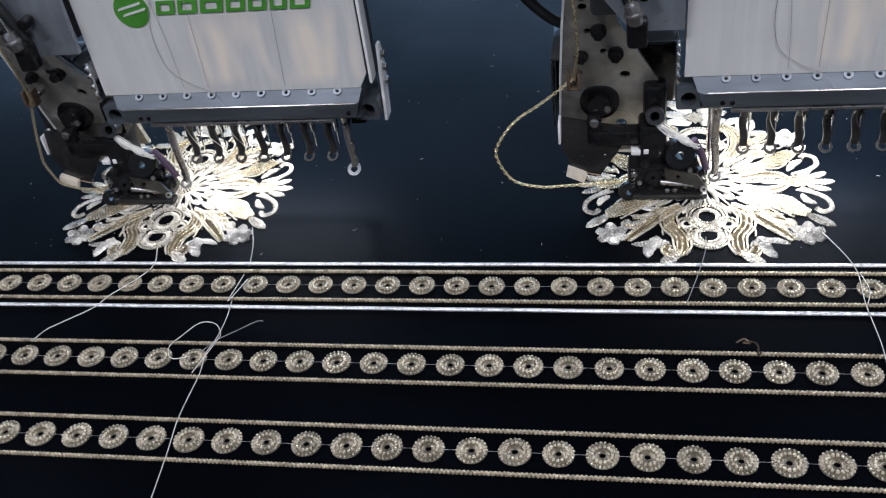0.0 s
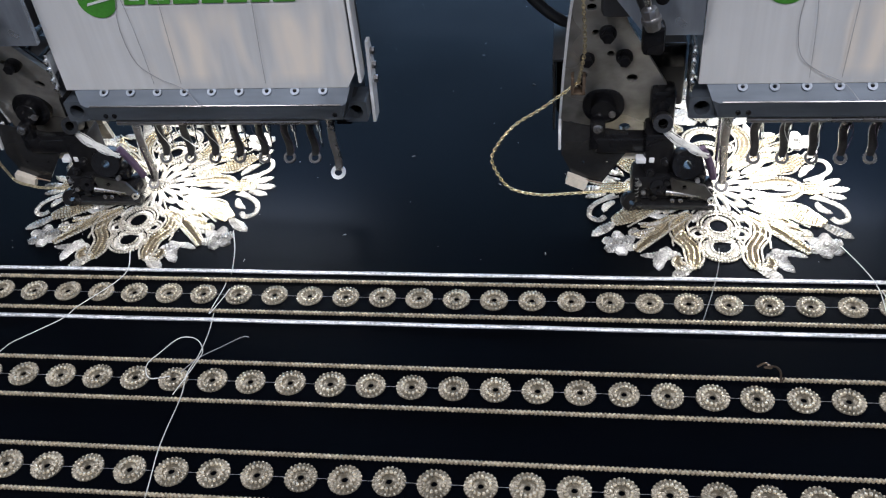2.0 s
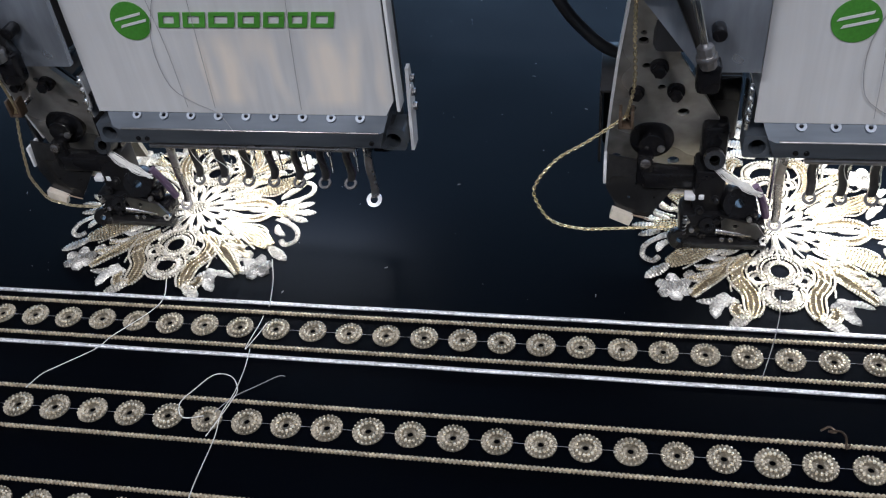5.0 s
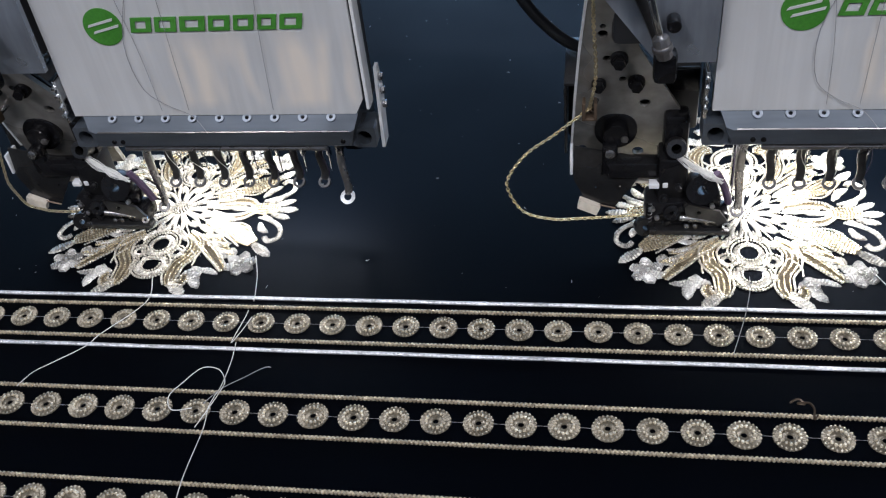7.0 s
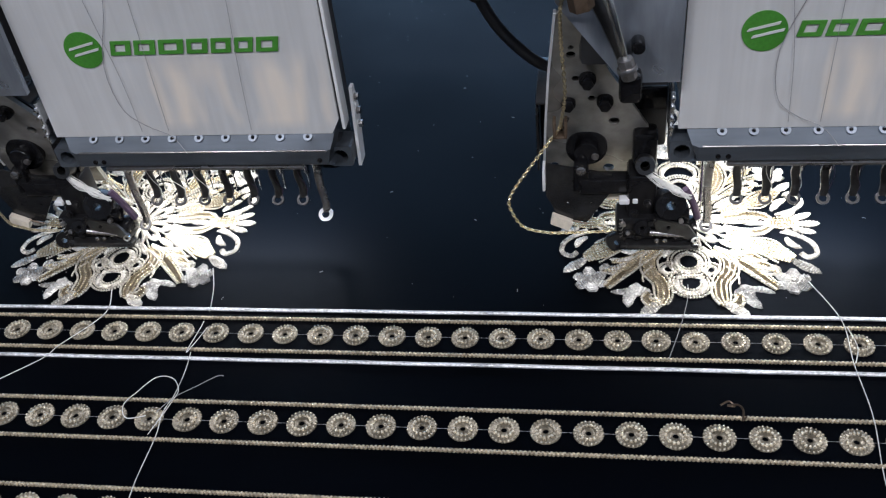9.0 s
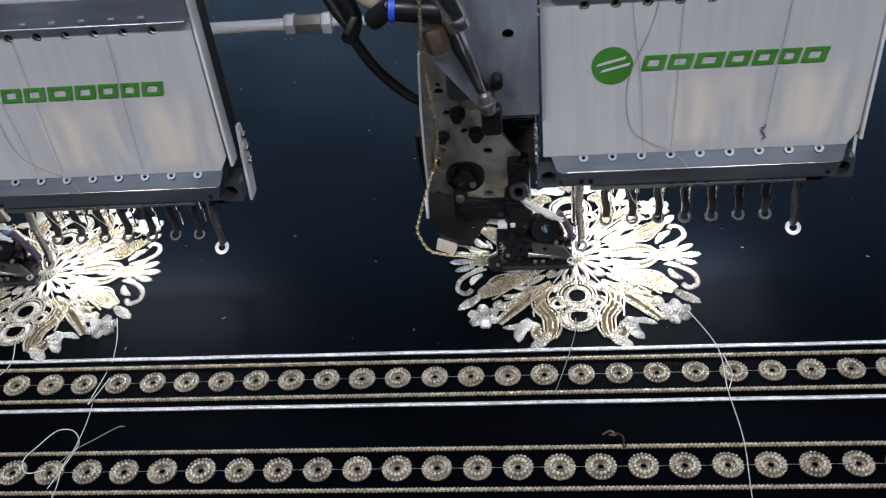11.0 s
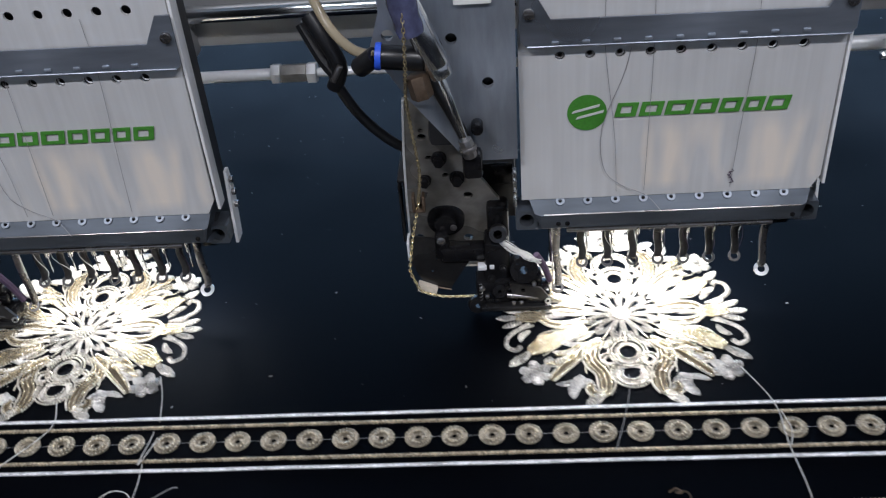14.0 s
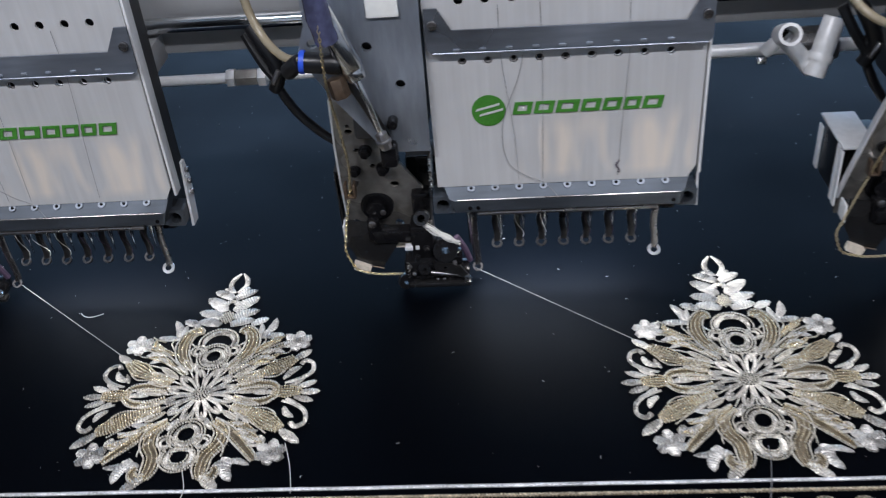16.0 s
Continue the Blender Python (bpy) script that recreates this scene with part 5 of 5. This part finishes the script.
# dust and lint
lint = Shape()
for _ in range(420):
    x, y = random.uniform(-0.45, 1.0), random.uniform(0.02, 0.62)
    a, l = random.uniform(0, 6.28), random.choice((0.0002, 0.0002, 0.0003, 0.0004, 0.0012))
    bend = random.uniform(-0.5, 0.5) * l
    lint.tube([(x, y, 0.0003), (x + l * math.cos(a) - bend * math.sin(a), y + l * math.sin(a) + bend * math.cos(a), 0.0005), (x + 2 * l * math.cos(a), y + 2 * l * math.sin(a), 0.0003)], 0.00015, 4)
tagged(on_cloth("lint", lint.mesh("lint", THREAD_WHITE), 0, 0, "white lint specks on the cloth"), kind="stuff")


# ---- bead chains that feed the attachments ----
LINKS = 72
LINK_GAP = 0.0026


def chain_line(slack):
    """The hanging part of a chain, from its guide to the feed foot, for a slack of 0 to 1."""
    tight = [(0.2500, 0.089, 0.0950), (0.2440, 0.087, 0.0680), (0.2400, 0.086, 0.0440), (0.2400, 0.086, 0.0370), (0.2420, 0.086, 0.0300), (0.2465, 0.086, 0.0200), (0.2560, 0.086, 0.0160), (0.2660, 0.086, 0.0140), (0.2900, 0.088, 0.0120)]
    loose = [(0.2500, 0.089, 0.0960), (0.2278, 0.085, 0.0802), (0.2092, 0.085, 0.0665), (0.1964, 0.085, 0.0482), (0.1950, 0.085, 0.0355), (0.2050, 0.085, 0.0174), (0.2238, 0.085, 0.0114), (0.2422, 0.085, 0.0121), (0.2900, 0.088, 0.0140)]
    return spline([Vector(a).lerp(Vector(b), slack) for a, b in zip(tight, loose)], 160)


def link_poses(slack):
    """The pose of each link; those already fed in rest inside the foot."""
    line = chain_line(slack)
    out, run, k = [], 0.0, 0
    for a, b in zip(line, line[1:]):
        seg = (b - a).length
        while k < LINKS and k * LINK_GAP <= run + seg:
            p = a + (b - a) * ((k * LINK_GAP - run) / seg)
            d = (b - a).normalized()
            turn = math.degrees(math.atan2(-d.z, d.x))
            out.append((p, turn))
            k += 1
        run += seg
    while len(out) < LINKS:
        out.append((Vector((0.300, 0.094, 0.0160)), out[-1][1]))
    return out


def link_mesh():
    pts = [(0.0018 * math.cos(a), 0.0, 0.0009 * math.sin(a)) for a in [2 * math.pi * i / 12 for i in range(12)]]
    return Shape().tube(pts, 0.00042, 6, True).mesh("link", GOLD)


link_me = link_mesh()
dull_link = link_me.copy()
dull_link.materials[0] = DULL_CHAIN
chains = []
for dx, slack in ((0.0, 1.0), (-0.4, 0.0), (0.4, 0.22)):
    root = thing("sequin_chain", (0.25 + dx, 0.09, 0.095), "thin gilt chain of sequins hanging from its guide", "chain", "sequin chains")
    up = spline([(0.2500, 0.089, 0.0960), (0.2535, 0.080, 0.1250), (0.2520, 0.072, 0.1600), (0.2520, 0.058, 0.1900), (0.2560, 0.034, 0.2200), (0.2580, 0.030, 0.2600), (0.258, 0.04, 0.33)], 90)
    sh = Shape()
    for i, (a, b) in enumerate(zip(up[::1], up[1:])):
        d = (b - a).normalized()
        n = d.cross(Vector((0, 1, 0))).normalized() if i % 2 else Vector((0, 1, 0))
        c = (a + b) / 2 + Vector((dx, 0, 0))
        sh.tube([c + d * 0.0018 * math.cos(q) + n * 0.0009 * math.sin(q) for q in [2 * math.pi * j / 10 for j in range(10)]], 0.0004, 5, True)
    part("standing_chain", sh, DULL_CHAIN, root, "dull brass length of chain")
    links = []
    for p, turn in link_poses(slack):
        ob = new("link", link_me if slack == 1.0 else dull_link)
        ob.parent = root
        ob.matrix_basis = pose(p.x - 0.25, p.y - 0.09, p.z - 0.095, 0, turn, 0) @ pose(0, 0, 0, 90 if len(links) % 2 else 0, 0, 0)
        links.append(ob)
    chains.append((links, slack))

# ---- running threads from the needles to the cloth ----
runs = []
PIECES = 7
for k, (dx, (mx, my)) in enumerate(zip((-0.4, 0.0), MEDALLION)):
    root = thing("needle_thread", (0.343 + dx, 0.104, 0.022), "taut white thread from the needle to the medallion", "thread", "needle threads")
    me = Shape().tube([(0, 0, 0), (0.0185, 0, 0), (0.037, 0, 0)], 0.0002, 5).mesh("strand", THREAD_WHITE)
    strands = []
    for i in range(PIECES):
        ob = new("strand", me)
        ob.parent = root
        strands.append(ob)
    runs.append((root, strands, (mx - 0.0735, my + 0.058)))


def cloth_at(t):
    for (t0, x0, y0), (t1, x1, y1) in zip(FABRIC_PATH, FABRIC_PATH[1:]):
        if t0 <= t <= t1:
            f = (t - t0) / (t1 - t0)
            return x0 + (x1 - x0) * f, y0 + (y1 - y0) * f
    return FABRIC_PATH[-1][1:]


def motions():
    walk(fabric, [(t, pose(x, y, 0)) for t, x, y in FABRIC_PATH])
    # needles beat while the machine stitches, then rest
    for k, bar in enumerate(bars):
        rows = [(i * 0.1, pose(0, 0, 0.012 if (i + k) % 2 else 0.001)) for i in range(137)]
        walk(bar, rows + [(13.8, pose(0, 0, 0.004)), (16.0, pose(0, 0, 0.004))])
    # the hanging loop is fed in
    slack = [(0.0, 1.0), (1.5, 1.0), (3.5, 1.0), (6.5, 0.97), (7.5, 0.88), (8.5, 0.68), (9.0, 0.54), (9.5, 0.44), (10.0, 0.36), (11.2, 0.16), (12.3, 0.02), (16.0, 0.0)]
    frames = [(t, link_poses(s)) for t, s in slack]
    for i, ob in enumerate(chains[0][0]):
        flat = pose(0, 0, 0, 90 if i % 2 else 0, 0, 0)
        walk(ob, [(t, pose(row[i][0].x - 0.25, row[i][0].y - 0.09, row[i][0].z - 0.095, 0, row[i][1], 0) @ flat) for t, row in frames])
    # threads drawn out as the cloth runs away
    times = [0.0, 13.0, 13.5, 14.0, 14.5, 15.0, 15.5, 16.0]
    for root, strands, (ax, ay) in runs:
        n = root.location
        for i, ob in enumerate(strands):
            rows = []
            for t in times:
                cx, cy = cloth_at(t)
                low = max(0.0, (t - 15.5) / 0.5)
                top = Vector((0, 0, -0.018 * low))
                v = Vector((ax + cx, ay + cy - 0.0145 * low, 0.0015)) - n - top
                start = top + v.normalized() * (max(v.length - 0.037, 0) * i / (PIECES - 1))
                if v.x < 0:
                    start, v = start + v.normalized() * 0.037, -v
                rows.append((t, pose(*start, 0, math.degrees(math.atan2(-v.z, math.hypot(v.x, v.y))), math.degrees(math.atan2(v.y, v.x)))))
            walk(ob, rows)


motions()
